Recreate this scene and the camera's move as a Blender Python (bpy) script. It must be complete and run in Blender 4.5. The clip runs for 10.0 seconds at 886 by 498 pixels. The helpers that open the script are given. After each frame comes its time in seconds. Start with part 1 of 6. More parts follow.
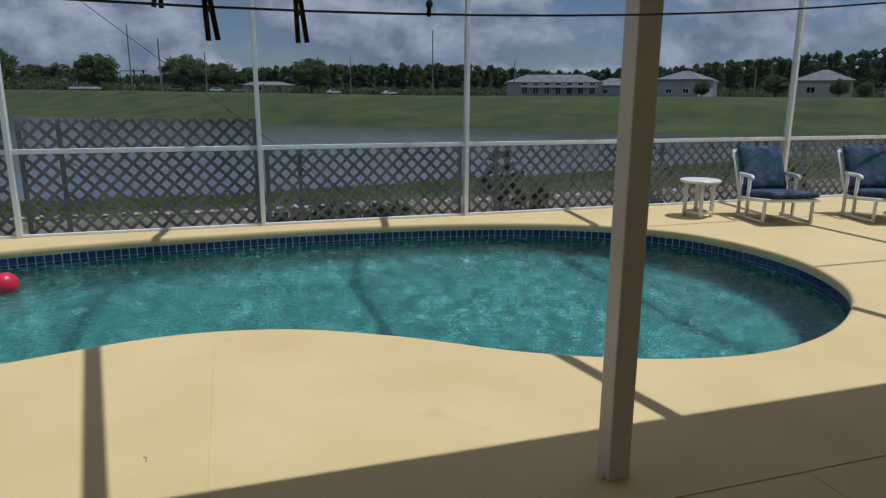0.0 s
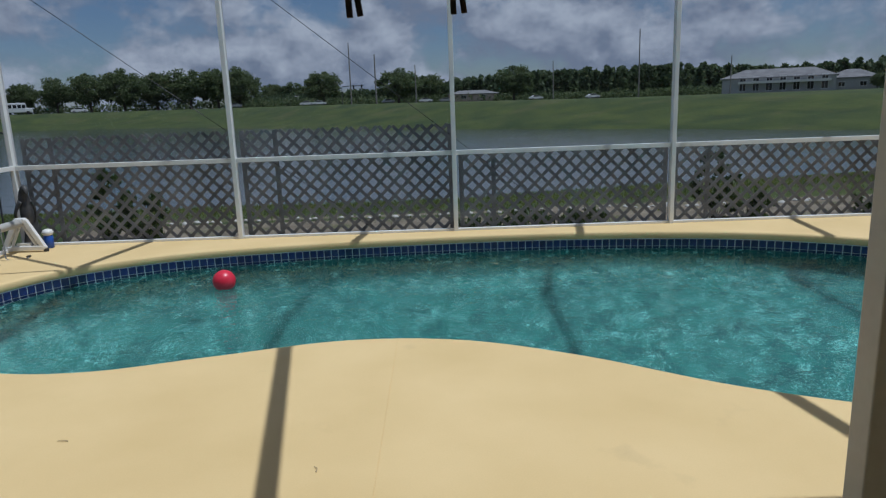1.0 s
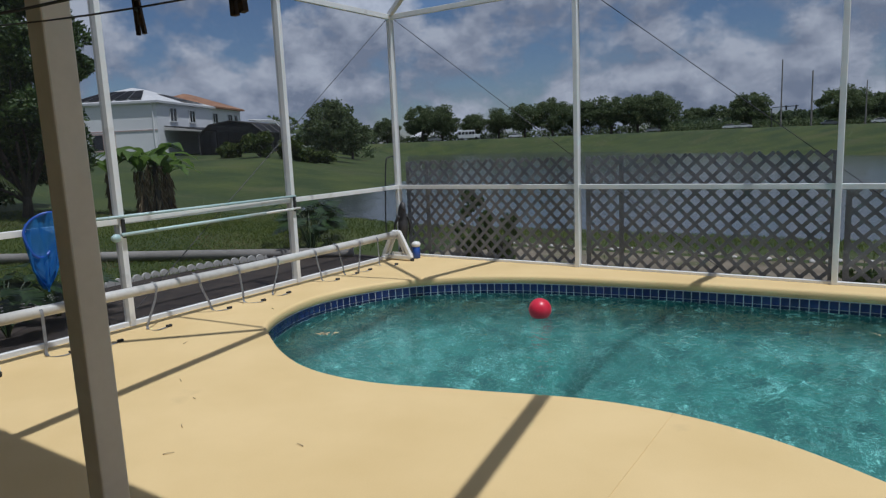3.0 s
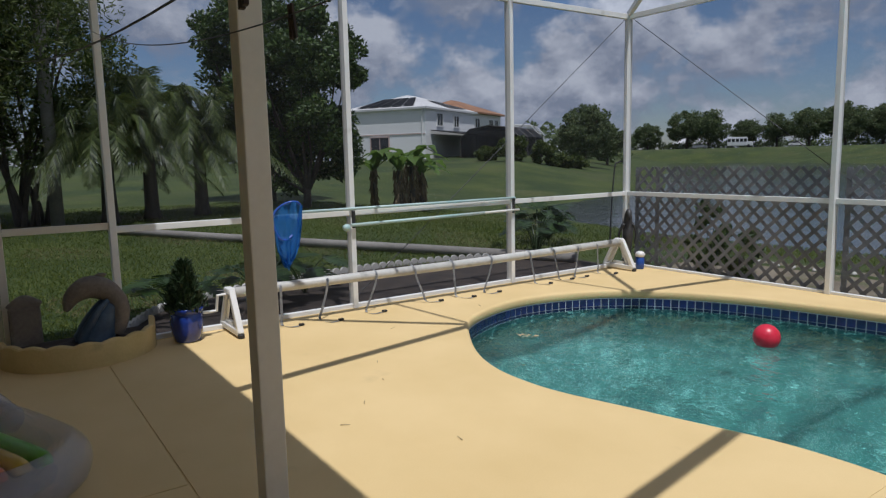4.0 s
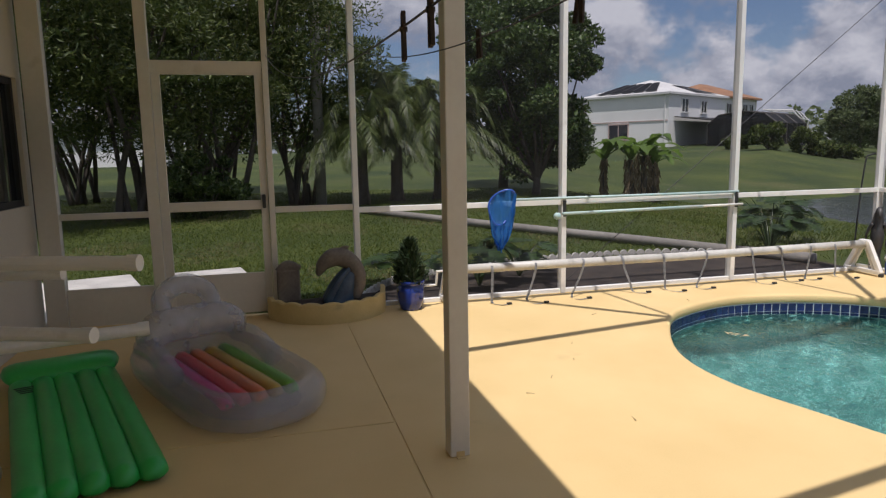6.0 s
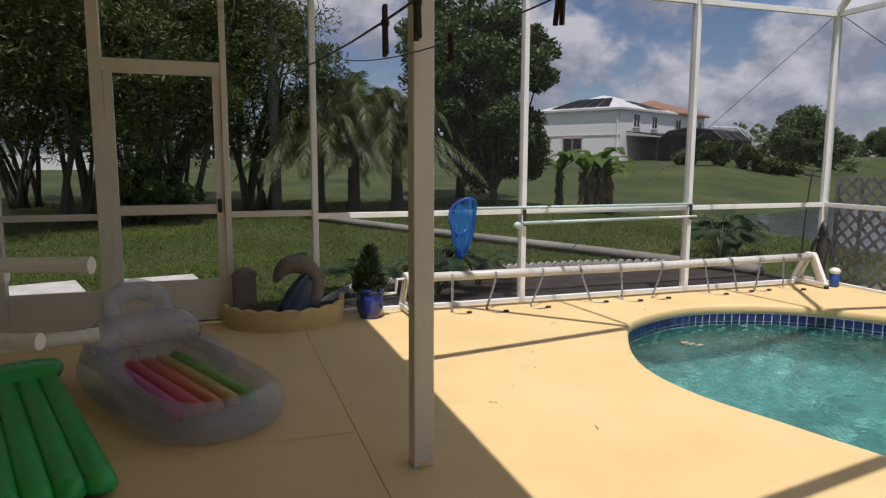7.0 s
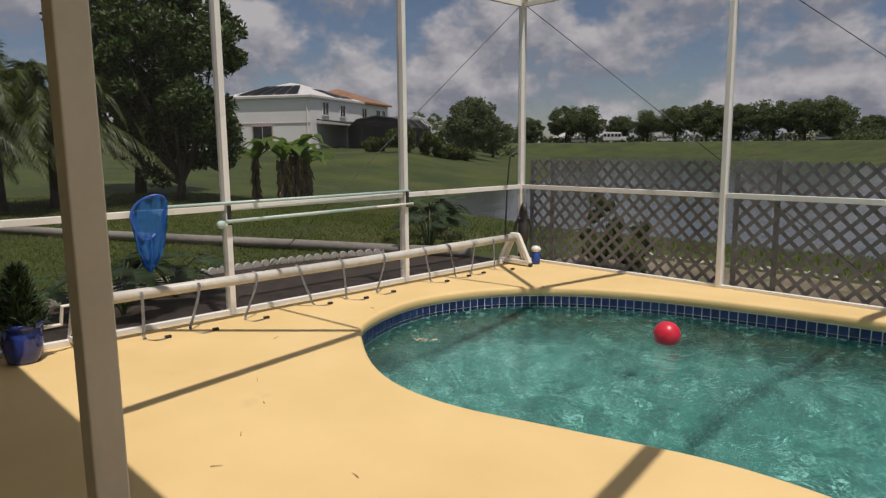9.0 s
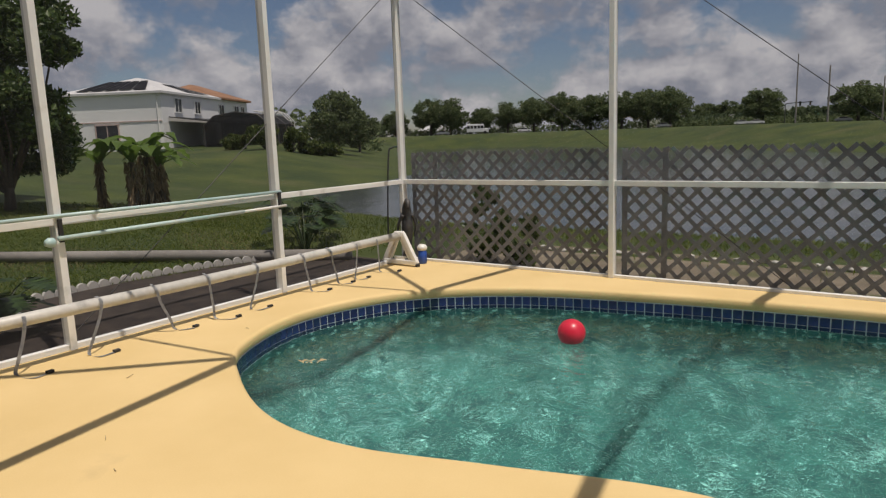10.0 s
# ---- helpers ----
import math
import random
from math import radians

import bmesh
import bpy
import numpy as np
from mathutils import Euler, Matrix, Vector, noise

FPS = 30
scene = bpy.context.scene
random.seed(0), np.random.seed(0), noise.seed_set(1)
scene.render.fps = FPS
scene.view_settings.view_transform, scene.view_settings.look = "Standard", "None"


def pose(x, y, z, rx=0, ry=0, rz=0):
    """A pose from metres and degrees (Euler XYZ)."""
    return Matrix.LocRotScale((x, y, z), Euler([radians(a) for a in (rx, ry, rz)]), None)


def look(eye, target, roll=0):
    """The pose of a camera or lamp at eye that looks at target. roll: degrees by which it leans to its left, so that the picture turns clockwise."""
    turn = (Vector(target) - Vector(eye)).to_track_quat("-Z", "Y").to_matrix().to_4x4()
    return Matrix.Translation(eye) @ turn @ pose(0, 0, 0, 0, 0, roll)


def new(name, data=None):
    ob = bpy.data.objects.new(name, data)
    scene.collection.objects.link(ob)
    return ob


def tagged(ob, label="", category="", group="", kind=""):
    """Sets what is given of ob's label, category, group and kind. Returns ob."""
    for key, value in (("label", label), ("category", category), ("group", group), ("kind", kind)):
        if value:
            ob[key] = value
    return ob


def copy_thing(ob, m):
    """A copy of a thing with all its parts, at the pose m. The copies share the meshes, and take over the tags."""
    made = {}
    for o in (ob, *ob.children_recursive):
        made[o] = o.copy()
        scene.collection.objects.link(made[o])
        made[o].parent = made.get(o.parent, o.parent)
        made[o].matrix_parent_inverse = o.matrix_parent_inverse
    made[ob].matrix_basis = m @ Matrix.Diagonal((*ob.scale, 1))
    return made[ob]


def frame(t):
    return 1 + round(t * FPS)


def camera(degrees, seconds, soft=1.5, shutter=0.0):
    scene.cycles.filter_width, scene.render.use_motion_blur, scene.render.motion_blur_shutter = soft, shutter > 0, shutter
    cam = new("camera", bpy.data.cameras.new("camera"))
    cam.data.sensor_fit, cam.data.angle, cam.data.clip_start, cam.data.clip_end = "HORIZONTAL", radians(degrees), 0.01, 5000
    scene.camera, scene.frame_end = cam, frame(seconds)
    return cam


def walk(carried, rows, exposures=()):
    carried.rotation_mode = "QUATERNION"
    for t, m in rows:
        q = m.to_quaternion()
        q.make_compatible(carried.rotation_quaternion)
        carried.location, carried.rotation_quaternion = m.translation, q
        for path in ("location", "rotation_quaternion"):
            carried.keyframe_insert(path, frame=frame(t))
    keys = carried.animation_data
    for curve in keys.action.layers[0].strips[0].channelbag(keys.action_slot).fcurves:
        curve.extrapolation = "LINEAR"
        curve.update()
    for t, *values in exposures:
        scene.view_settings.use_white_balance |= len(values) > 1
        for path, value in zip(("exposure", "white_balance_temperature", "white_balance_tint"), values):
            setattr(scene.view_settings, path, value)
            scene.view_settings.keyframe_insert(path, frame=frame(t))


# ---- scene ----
cam = camera(67.0, 10.0, soft=1.25)
PATH = [
    (0, (4.7190, -8.0419, 1.5028), (5.3065, -6.1830, 1.0565), 0.28),
    (0.5, (4.7442, -7.9033, 1.4637), (5.0841, -5.9753, 1.0545), -0.91),
    (1, (4.8402, -7.7396, 1.4543), (4.8492, -5.7847, 1.0321), -2.04),
    (1.5, (4.9551, -7.5659, 1.4888), (4.6718, -5.6346, 1.0530), -1.28),
    (2, (5.1348, -7.4028, 1.4425), (4.5653, -5.5225, 1.0681), -1.78),
    (3.3, (5.5270, -6.9410, 1.4330), (4.2641, -5.4191, 1.1350), -2.00),
    (3.5, (5.5859, -6.8562, 1.4361), (4.2159, -5.4289, 1.1433), -1.53),
    (4, (5.6792, -6.7707, 1.3968), (4.0479, -5.6449, 1.1295), -1.27),
    (4.5, (5.8360, -6.8306, 1.3701), (4.0585, -5.9479, 1.1224), -0.79),
    (5, (5.9510, -6.8517, 1.3866), (4.1064, -6.1284, 1.1138), -0.84),
    (5.5, (6.0246, -6.8015, 1.3843), (4.1257, -6.2409, 1.1020), -1.00),
    (5.7, (6.1090, -6.7120, 1.4200), (4.1942, -6.2131, 1.1290), -1.00),
    (6.8, (6.0710, -6.7770, 1.4400), (4.1711, -6.2170, 1.1630), -0.10),
    (7, (6.0523, -6.7630, 1.4097), (4.1726, -6.1322, 1.1473), 0.20),
    (7.5, (5.9033, -6.7991, 1.3908), (4.1096, -5.9499, 1.1426), 0.50),
    (8, (5.7287, -6.8032, 1.3829), (4.0823, -5.6969, 1.1268), -0.13),
    (8.5, (5.5025, -6.6645, 1.3791), (3.9746, -5.4050, 1.0975), -0.47),
    (9, (5.2731, -6.5028, 1.3881), (3.8565, -5.1229, 1.0901), -0.50),
    (9.5, (5.0076, -6.3547, 1.4064), (3.7384, -4.8396, 1.1005), -1.61),
    (10, (4.7975, -6.1624, 1.3767), (3.6748, -4.5391, 1.0537), -2.01),
]
EXPOSURES = [(0.0, -0.46, 5450, 9), (2.0, -0.47, 5450, 9), (3.4, -0.38, 5750, 12), (4.0, -0.29, 5850, 13), (4.5, -0.08, 6150, 16), (5.6, 0.05, 6350, 18), (7.5, 0.0, 6400, 17), (8.2, -0.14, 6650, 17),
             (9.0, -0.22, 6950, 16), (10.0, -0.22, 6950, 15)]
walk(cam, [(t, look(eye, target, roll)) for t, eye, target, roll in PATH], EXPOSURES)

# ---- daylight ----
SUN_WAY = Vector((0.335, -0.09, 1.0)).normalized()   # towards the sun
world = bpy.data.worlds.new("sky")
scene.world = world
world.use_nodes = True
wn, wl = world.node_tree.nodes, world.node_tree.links
wn.clear()
w_out, w_bg = wn.new("ShaderNodeOutputWorld"), wn.new("ShaderNodeBackground")
w_sky = wn.new("ShaderNodeTexSky")
w_sky.sky_type = "NISHITA"
w_sky.sun_disc = False
w_sky.sun_elevation = math.asin(SUN_WAY.z)
w_sky.sun_rotation = math.atan2(SUN_WAY.x, SUN_WAY.y)
w_sky.air_density, w_sky.dust_density, w_sky.ozone_density = 1.0, 0.4, 3.0
w_co = wn.new("ShaderNodeTexCoord")
w_map = wn.new("ShaderNodeMapping")
w_map.inputs["Location"].default_value = (0.37, 1.9, 0.22)
w_map.inputs["Scale"].default_value = (1.0, 1.0, 1.45)
wl.new(w_co.outputs["Generated"], w_map.inputs["Vector"])
w_up = wn.new("ShaderNodeMapping")
w_up.inputs["Location"].default_value = (0.015, 0.0, 0.04)
wl.new(w_map.outputs["Vector"], w_up.inputs["Vector"])
puffs = []
for way in (w_map, w_up):
    k = wn.new("ShaderNodeTexNoise")
    k.inputs["Scale"].default_value, k.inputs["Detail"].default_value, k.inputs["Roughness"].default_value = 7.6, 10.0, 0.58
    wl.new(way.outputs["Vector"], k.inputs["Vector"])
    puffs.append(k)
w_r1 = wn.new("ShaderNodeValToRGB")
w_r1.color_ramp.elements[0].position, w_r1.color_ramp.elements[1].position = 0.39, 0.51
wl.new(puffs[0].outputs["Fac"], w_r1.inputs["Fac"])
w_dif = wn.new("ShaderNodeMath")
w_dif.operation = "SUBTRACT"
wl.new(puffs[0].outputs["Fac"], w_dif.inputs[0])
wl.new(puffs[1].outputs["Fac"], w_dif.inputs[1])
w_lit = wn.new("ShaderNodeMapRange")
w_lit.inputs["From Min"].default_value, w_lit.inputs["From Max"].default_value = -0.10, 0.16
wl.new(w_dif.outputs[0], w_lit.inputs["Value"])
w_r2 = wn.new("ShaderNodeValToRGB")
w_r2.color_ramp.elements[0].color, w_r2.color_ramp.elements[1].color = (3.9, 4.4, 5.4, 1), (8.6, 8.9, 9.4, 1)
w_r2.color_ramp.elements[0].position, w_r2.color_ramp.elements[1].position = 0.12, 0.95
wl.new(w_lit.outputs["Result"], w_r2.inputs["Fac"])
w_mix = wn.new("ShaderNodeMixRGB")
wl.new(w_r1.outputs["Color"], w_mix.inputs["Fac"])
w_tint = wn.new("ShaderNodeMixRGB")
w_tint.blend_type = "MULTIPLY"
w_tint.inputs["Fac"].default_value = 1.0
w_tint.inputs["Color2"].default_value = (0.95, 0.97, 1.03, 1)
wl.new(w_sky.outputs["Color"], w_tint.inputs["Color1"])
wl.new(w_tint.outputs["Color"], w_mix.inputs["Color1"])
wl.new(w_r2.outputs["Color"], w_mix.inputs["Color2"])
wl.new(w_mix.outputs["Color"], w_bg.inputs["Color"])
w_bg.inputs["Strength"].default_value = 0.072
wl.new(w_bg.outputs[0], w_out.inputs["Surface"])

sun = new("sun", bpy.data.lights.new("sun", "SUN"))
sun.data.energy, sun.data.angle, sun.data.color = 4.2, radians(0.55), (1.0, 0.96, 0.89)
sun.matrix_world = look(SUN_WAY * 30, (0, 0, 0))

# ---- materials ----
def base_mat(name):
    m = bpy.data.materials.new(name)
    m.use_nodes = True
    return m, m.node_tree.nodes, m.node_tree.links, m.node_tree.nodes["Principled BSDF"]


def surface(name, low, high, rough=0.6, metal=0.0, scale=3.0, fine=60.0, bump=0.15, spots=None, random_tint=0.0,
            stretch=(1, 1, 1), coat=0.0, bump_dist=0.01, span=(0.45, 0.9), detail=6.0, spot_edge=0.1, spot_detail=8.0):
    """A node material: two colours mixed by noise at two scales, fine relief, optional spots (stains or painted caustic
    flecks) and per-object variation.
    """
    m, n, l, b = base_mat(name)
    co = n.new("ShaderNodeTexCoord")
    mp = n.new("ShaderNodeMapping")
    mp.inputs["Scale"].default_value = stretch
    l.new(co.outputs["Object"], mp.inputs["Vector"])
    big, small = n.new("ShaderNodeTexNoise"), n.new("ShaderNodeTexNoise")
    for k, s in ((big, scale), (small, fine)):
        k.inputs["Scale"].default_value = s
        k.inputs["Detail"].default_value = detail
        l.new(mp.outputs["Vector"], k.inputs["Vector"])
    add = n.new("ShaderNodeMath")
    add.operation = "MULTIPLY_ADD"
    add.inputs[1].default_value = 0.35
    l.new(small.outputs["Fac"], add.inputs[0])
    l.new(big.outputs["Fac"], add.inputs[2])
    ramp = n.new("ShaderNodeValToRGB")
    ramp.color_ramp.elements[0].position, ramp.color_ramp.elements[1].position = span
    ramp.color_ramp.elements[0].color, ramp.color_ramp.elements[1].color = (*low, 1), (*high, 1)
    l.new(add.outputs[0], ramp.inputs["Fac"])
    col = ramp.outputs["Color"]
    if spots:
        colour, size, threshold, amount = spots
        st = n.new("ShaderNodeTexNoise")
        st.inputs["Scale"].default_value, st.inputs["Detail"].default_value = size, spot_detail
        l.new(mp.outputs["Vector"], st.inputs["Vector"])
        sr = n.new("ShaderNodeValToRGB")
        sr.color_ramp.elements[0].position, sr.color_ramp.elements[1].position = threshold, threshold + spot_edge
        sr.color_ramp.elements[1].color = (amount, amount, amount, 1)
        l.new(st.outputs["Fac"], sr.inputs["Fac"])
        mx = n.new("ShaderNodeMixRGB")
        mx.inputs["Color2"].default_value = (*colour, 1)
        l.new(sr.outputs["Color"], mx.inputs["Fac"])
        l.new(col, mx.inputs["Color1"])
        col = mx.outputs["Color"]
    if random_tint:
        oi = n.new("ShaderNodeObjectInfo")
        hs = n.new("ShaderNodeHueSaturation")
        mr = n.new("ShaderNodeMapRange")
        mr.inputs["To Min"].default_value, mr.inputs["To Max"].default_value = 1 - random_tint, 1 + random_tint
        l.new(oi.outputs["Random"], mr.inputs["Value"])
        l.new(mr.outputs["Result"], hs.inputs["Value"])
        l.new(col, hs.inputs["Color"])
        col = hs.outputs["Color"]
    l.new(col, b.inputs["Base Color"])
    b.inputs["Roughness"].default_value, b.inputs["Metallic"].default_value = rough, metal
    b.inputs["Coat Weight"].default_value = coat
    if bump:
        bp = n.new("ShaderNodeBump")
        bp.inputs["Strength"].default_value, bp.inputs["Distance"].default_value = bump, bump_dist
        l.new(add.outputs[0], bp.inputs["Height"])
        l.new(bp.outputs["Normal"], b.inputs["Normal"])
    return m


def leafy(name, low, high, gloss=0.45, glow=0.35):
    """Leaves: colour varies from leaf to leaf; some light passes through."""
    m, n, l, b = base_mat(name)
    geo = n.new("ShaderNodeNewGeometry")
    ramp = n.new("ShaderNodeValToRGB")
    ramp.color_ramp.elements[0].color, ramp.color_ramp.elements[1].color = (*low, 1), (*high, 1)
    l.new(geo.outputs["Random Per Island"], ramp.inputs["Fac"])
    l.new(ramp.outputs["Color"], b.inputs["Base Color"])
    b.inputs["Roughness"].default_value = gloss
    tr = n.new("ShaderNodeBsdfTranslucent")
    l.new(ramp.outputs["Color"], tr.inputs["Color"])
    mx = n.new("ShaderNodeMixShader")
    mx.inputs["Fac"].default_value = glow
    l.new(b.outputs[0], mx.inputs[1])
    l.new(tr.outputs[0], mx.inputs[2])
    l.new(mx.outputs[0], n["Material Output"].inputs["Surface"])
    return m


def see_through(name, clear, body, share, rough=0.5):
    """Fine mesh or film: mostly clear, a share of it a plain surface."""
    m, n, l, b = base_mat(name)
    b.inputs["Base Color"].default_value = (*body, 1)
    b.inputs["Roughness"].default_value = rough
    t = n.new("ShaderNodeBsdfTransparent")
    t.inputs["Color"].default_value = (*clear, 1)
    mx = n.new("ShaderNodeMixShader")
    mx.inputs["Fac"].default_value = share
    l.new(t.outputs[0], mx.inputs[1])
    l.new(b.outputs[0], mx.inputs[2])
    l.new(mx.outputs[0], n["Material Output"].inputs["Surface"])
    return m


def water_mat(name, clear, scale, strength, rough=0.02, murky=None, dist=0.03):
    """Water: clear body under a rippled, mirroring skin."""
    m, n, l, b = base_mat(name)
    n.remove(b)
    co = n.new("ShaderNodeTexCoord")
    w1, w2 = n.new("ShaderNodeTexNoise"), n.new("ShaderNodeTexNoise")
    for k, s in ((w1, scale), (w2, scale * 3.1)):
        k.inputs["Scale"].default_value, k.inputs["Detail"].default_value, k.inputs["Distortion"].default_value = s, 3.0, 0.8
        l.new(co.outputs["Object"], k.inputs["Vector"])
    ad = n.new("ShaderNodeMath")
    ad.operation = "MULTIPLY_ADD"
    ad.inputs[1].default_value = 0.42
    l.new(w2.outputs["Fac"], ad.inputs[0])
    l.new(w1.outputs["Fac"], ad.inputs[2])
    bp = n.new("ShaderNodeBump")
    bp.inputs["Strength"].default_value, bp.inputs["Distance"].default_value = strength, dist
    l.new(ad.outputs[0], bp.inputs["Height"])
    fr = n.new("ShaderNodeFresnel")
    fr.inputs["IOR"].default_value = 1.33
    l.new(bp.outputs["Normal"], fr.inputs["Normal"])
    if murky:
        under = n.new("ShaderNodeBsdfDiffuse")
        under.inputs["Color"].default_value = (*murky, 1)
    else:
        under = n.new("ShaderNodeBsdfRefraction")
        under.inputs["Color"].default_value = (*clear, 1)
        under.inputs["IOR"].default_value = 1.33
        under.inputs["Roughness"].default_value = 0.0
        l.new(bp.outputs["Normal"], under.inputs["Normal"])
    gl = n.new("ShaderNodeBsdfGlossy")
    gl.inputs["Roughness"].default_value = rough
    l.new(bp.outputs["Normal"], gl.inputs["Normal"])
    mx = n.new("ShaderNodeMixShader")
    l.new(fr.outputs[0], mx.inputs["Fac"])
    l.new(under.outputs[0], mx.inputs[1])
    l.new(gl.outputs[0], mx.inputs[2])
    l.new(mx.outputs[0], n["Material Output"].inputs["Surface"])
    return m


M_DECK = surface("deck_paint", (0.62, 0.45, 0.20), (0.70, 0.52, 0.25), 0.75, scale=1.3, fine=140, bump=0.25, bump_dist=0.004,
                 spots=((0.42, 0.31, 0.16), 2.2, 0.66, 0.35))
# pale flecks and mottles paint the ripples' sunlit caustics into the plaster colour
M_CAUSTIC_PLASTER = surface("caustic_plaster", (0.005, 0.062, 0.055), (0.026, 0.150, 0.130), 0.8, scale=7.0, fine=26, bump=0.2, span=(0.52, 0.82), detail=2.5,
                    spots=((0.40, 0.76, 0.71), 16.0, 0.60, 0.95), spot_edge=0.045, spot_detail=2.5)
M_TILE = surface("glazed_tile", (0.006, 0.011, 0.055), (0.013, 0.026, 0.12), 0.18, scale=6, fine=40, bump=0.05, random_tint=0.25, coat=0.4)
M_GROUT = surface("grout", (0.62, 0.64, 0.66), (0.76, 0.78, 0.78), 0.85, scale=8, fine=80)
M_WATER = water_mat("pool_water", (0.80, 0.97, 0.96), 6.0, 1.0, dist=0.012)
M_POND = water_mat("pond_water", (1, 1, 1), 1.2, 0.7, 0.08, murky=(0.085, 0.10, 0.11))
M_WHITE = surface("white_aluminium", (0.70, 0.70, 0.67), (0.80, 0.80, 0.78), 0.42, scale=2.0, fine=30, bump=0.05,
                  spots=((0.42, 0.40, 0.34), 5, 0.64, 0.5))
M_POST = surface("painted_post", (0.60, 0.56, 0.48), (0.70, 0.66, 0.58), 0.5, scale=1.5, fine=30, bump=0.05,
                 spots=((0.35, 0.30, 0.22), 3, 0.68, 0.5))
M_STUCCO = surface("stucco", (0.52, 0.47, 0.38), (0.62, 0.56, 0.46), 0.85, scale=1.0, fine=70, bump=0.5)
M_CEIL = surface("ceiling_board", (0.60, 0.57, 0.51), (0.68, 0.65, 0.59), 0.8, scale=1.0, fine=50)
M_SCREEN = see_through("insect_screen", (0.80, 0.80, 0.81), (0.09, 0.09, 0.09), 0.08)
M_LATTICE = surface("weathered_lattice", (0.19, 0.195, 0.20), (0.32, 0.325, 0.33), 0.8, scale=2.5, fine=40, stretch=(1, 1, 1))
M_BLACK = surface("black_rubber", (0.012, 0.012, 0.012), (0.03, 0.03, 0.03), 0.6)
M_WIRE = surface("dark_cable", (0.03, 0.03, 0.035), (0.06, 0.06, 0.065), 0.5)
M_GLASS = surface("window_glass", (0.01, 0.012, 0.014), (0.02, 0.022, 0.025), 0.05, bump=0.0)
M_GROUND = surface("lawn_soil", (0.018, 0.038, 0.004), (0.062, 0.083, 0.010), 0.95, span=(0.48, 0.86), scale=0.30, fine=3.0, bump=0.8, bump_dist=0.08, detail=9.0,
                   spots=((0.088, 0.088, 0.028), 0.22, 0.56, 0.5))
M_BARK = surface("bark", (0.06, 0.05, 0.04), (0.14, 0.12, 0.10), 0.9, scale=4, fine=30, bump=0.6, stretch=(1, 1, 0.3))
M_SOIL = surface("dark_mulch", (0.018, 0.014, 0.012), (0.06, 0.045, 0.035), 0.95, scale=6, fine=40, bump=0.8)
M_CONCRETE = surface("old_concrete", (0.42, 0.41, 0.38), (0.62, 0.60, 0.56), 0.85, scale=3, fine=40, bump=0.4)

# ---- mesh helpers ----
def mesh_of(name, bm, material, smooth=False):
    me = bpy.data.meshes.new(name)
    bm.to_mesh(me)
    bm.free()
    me.materials.append(material)
    if smooth:
        for p in me.polygons:
            p.use_smooth = True
    return me


def part(name, bm, material, parent=None, label="", smooth=False):
    ob = new(name, mesh_of(name, bm, material, smooth))
    if parent:
        ob.parent = parent
    if label:
        ob["label"] = label
    return ob


def raw(name, verts, faces, material, parent=None, smooth=False):
    me = bpy.data.meshes.new(name)
    me.from_pydata(verts, [], faces)
    me.materials.append(material)
    if smooth:
        for p in me.polygons:
            p.use_smooth = True
    ob = new(name, me)
    if parent:
        ob.parent = parent
    return ob


def group_of(name, at=(0, 0, 0), label="", category="", group="", kind="", turn=0):
    ob = new(name)
    ob.matrix_basis = pose(*at, 0, 0, turn)
    return tagged(ob, label, category, group, kind)


def box(bm, c, s, m=None, bevel=0.0):
    """A box with centre c and size s, turned by m about its centre."""
    mat = Matrix.Translation(c) @ (m.to_4x4() if m else Matrix.Identity(4)) @ Matrix.Diagonal((*s, 1))
    made = bmesh.ops.create_cube(bm, size=1.0, matrix=mat)
    if bevel:
        edges = list({e for v in made["verts"] for e in v.link_edges})
        bmesh.ops.bevel(bm, geom=edges, offset=bevel, segments=2, affect="EDGES", profile=0.5)
    return bm


def bar(bm, a, b, w, h, bevel=0.0, up=(0, 0, 1)):
    """A rectangular bar from a to b; w across, h along the up side."""
    a, b = Vector(a), Vector(b)
    d = (b - a).normalized()
    side = d.cross(Vector(up))
    side = side.normalized() if side.length > 1e-4 else Vector((1, 0, 0))
    top = side.cross(d).normalized()
    m = Matrix((side, d, top)).transposed()
    return box(bm, (a + b) / 2, (w, (b - a).length, h), m, bevel)


def pipe(bm, pts, r, sides=10, caps=True, r_end=None):
    """A round tube through points, with radius r, tapering to r_end."""
    pts = [Vector(p) for p in pts]
    rings = []
    last = None
    for k, p in enumerate(pts):
        d = (pts[min(k + 1, len(pts) - 1)] - pts[max(k - 1, 0)]).normalized()
        ref = last if last else (Vector((0, 0, 1)) if abs(d.z) < 0.9 else Vector((1, 0, 0)))
        u = (ref - d * ref.dot(d)).normalized()
        v = d.cross(u)
        last = u
        rr = r if r_end is None else r + (r_end - r) * k / max(1, len(pts) - 1)
        rings.append([bm.verts.new(p + (u * math.cos(t) + v * math.sin(t)) * rr) for t in [2 * math.pi * s / sides for s in range(sides)]])
    for a, b in zip(rings, rings[1:]):
        for s in range(sides):
            bm.faces.new((a[s], a[(s + 1) % sides], b[(s + 1) % sides], b[s]))
    if caps:
        bm.faces.new(rings[0][::-1])
        bm.faces.new(rings[-1])
    return bm


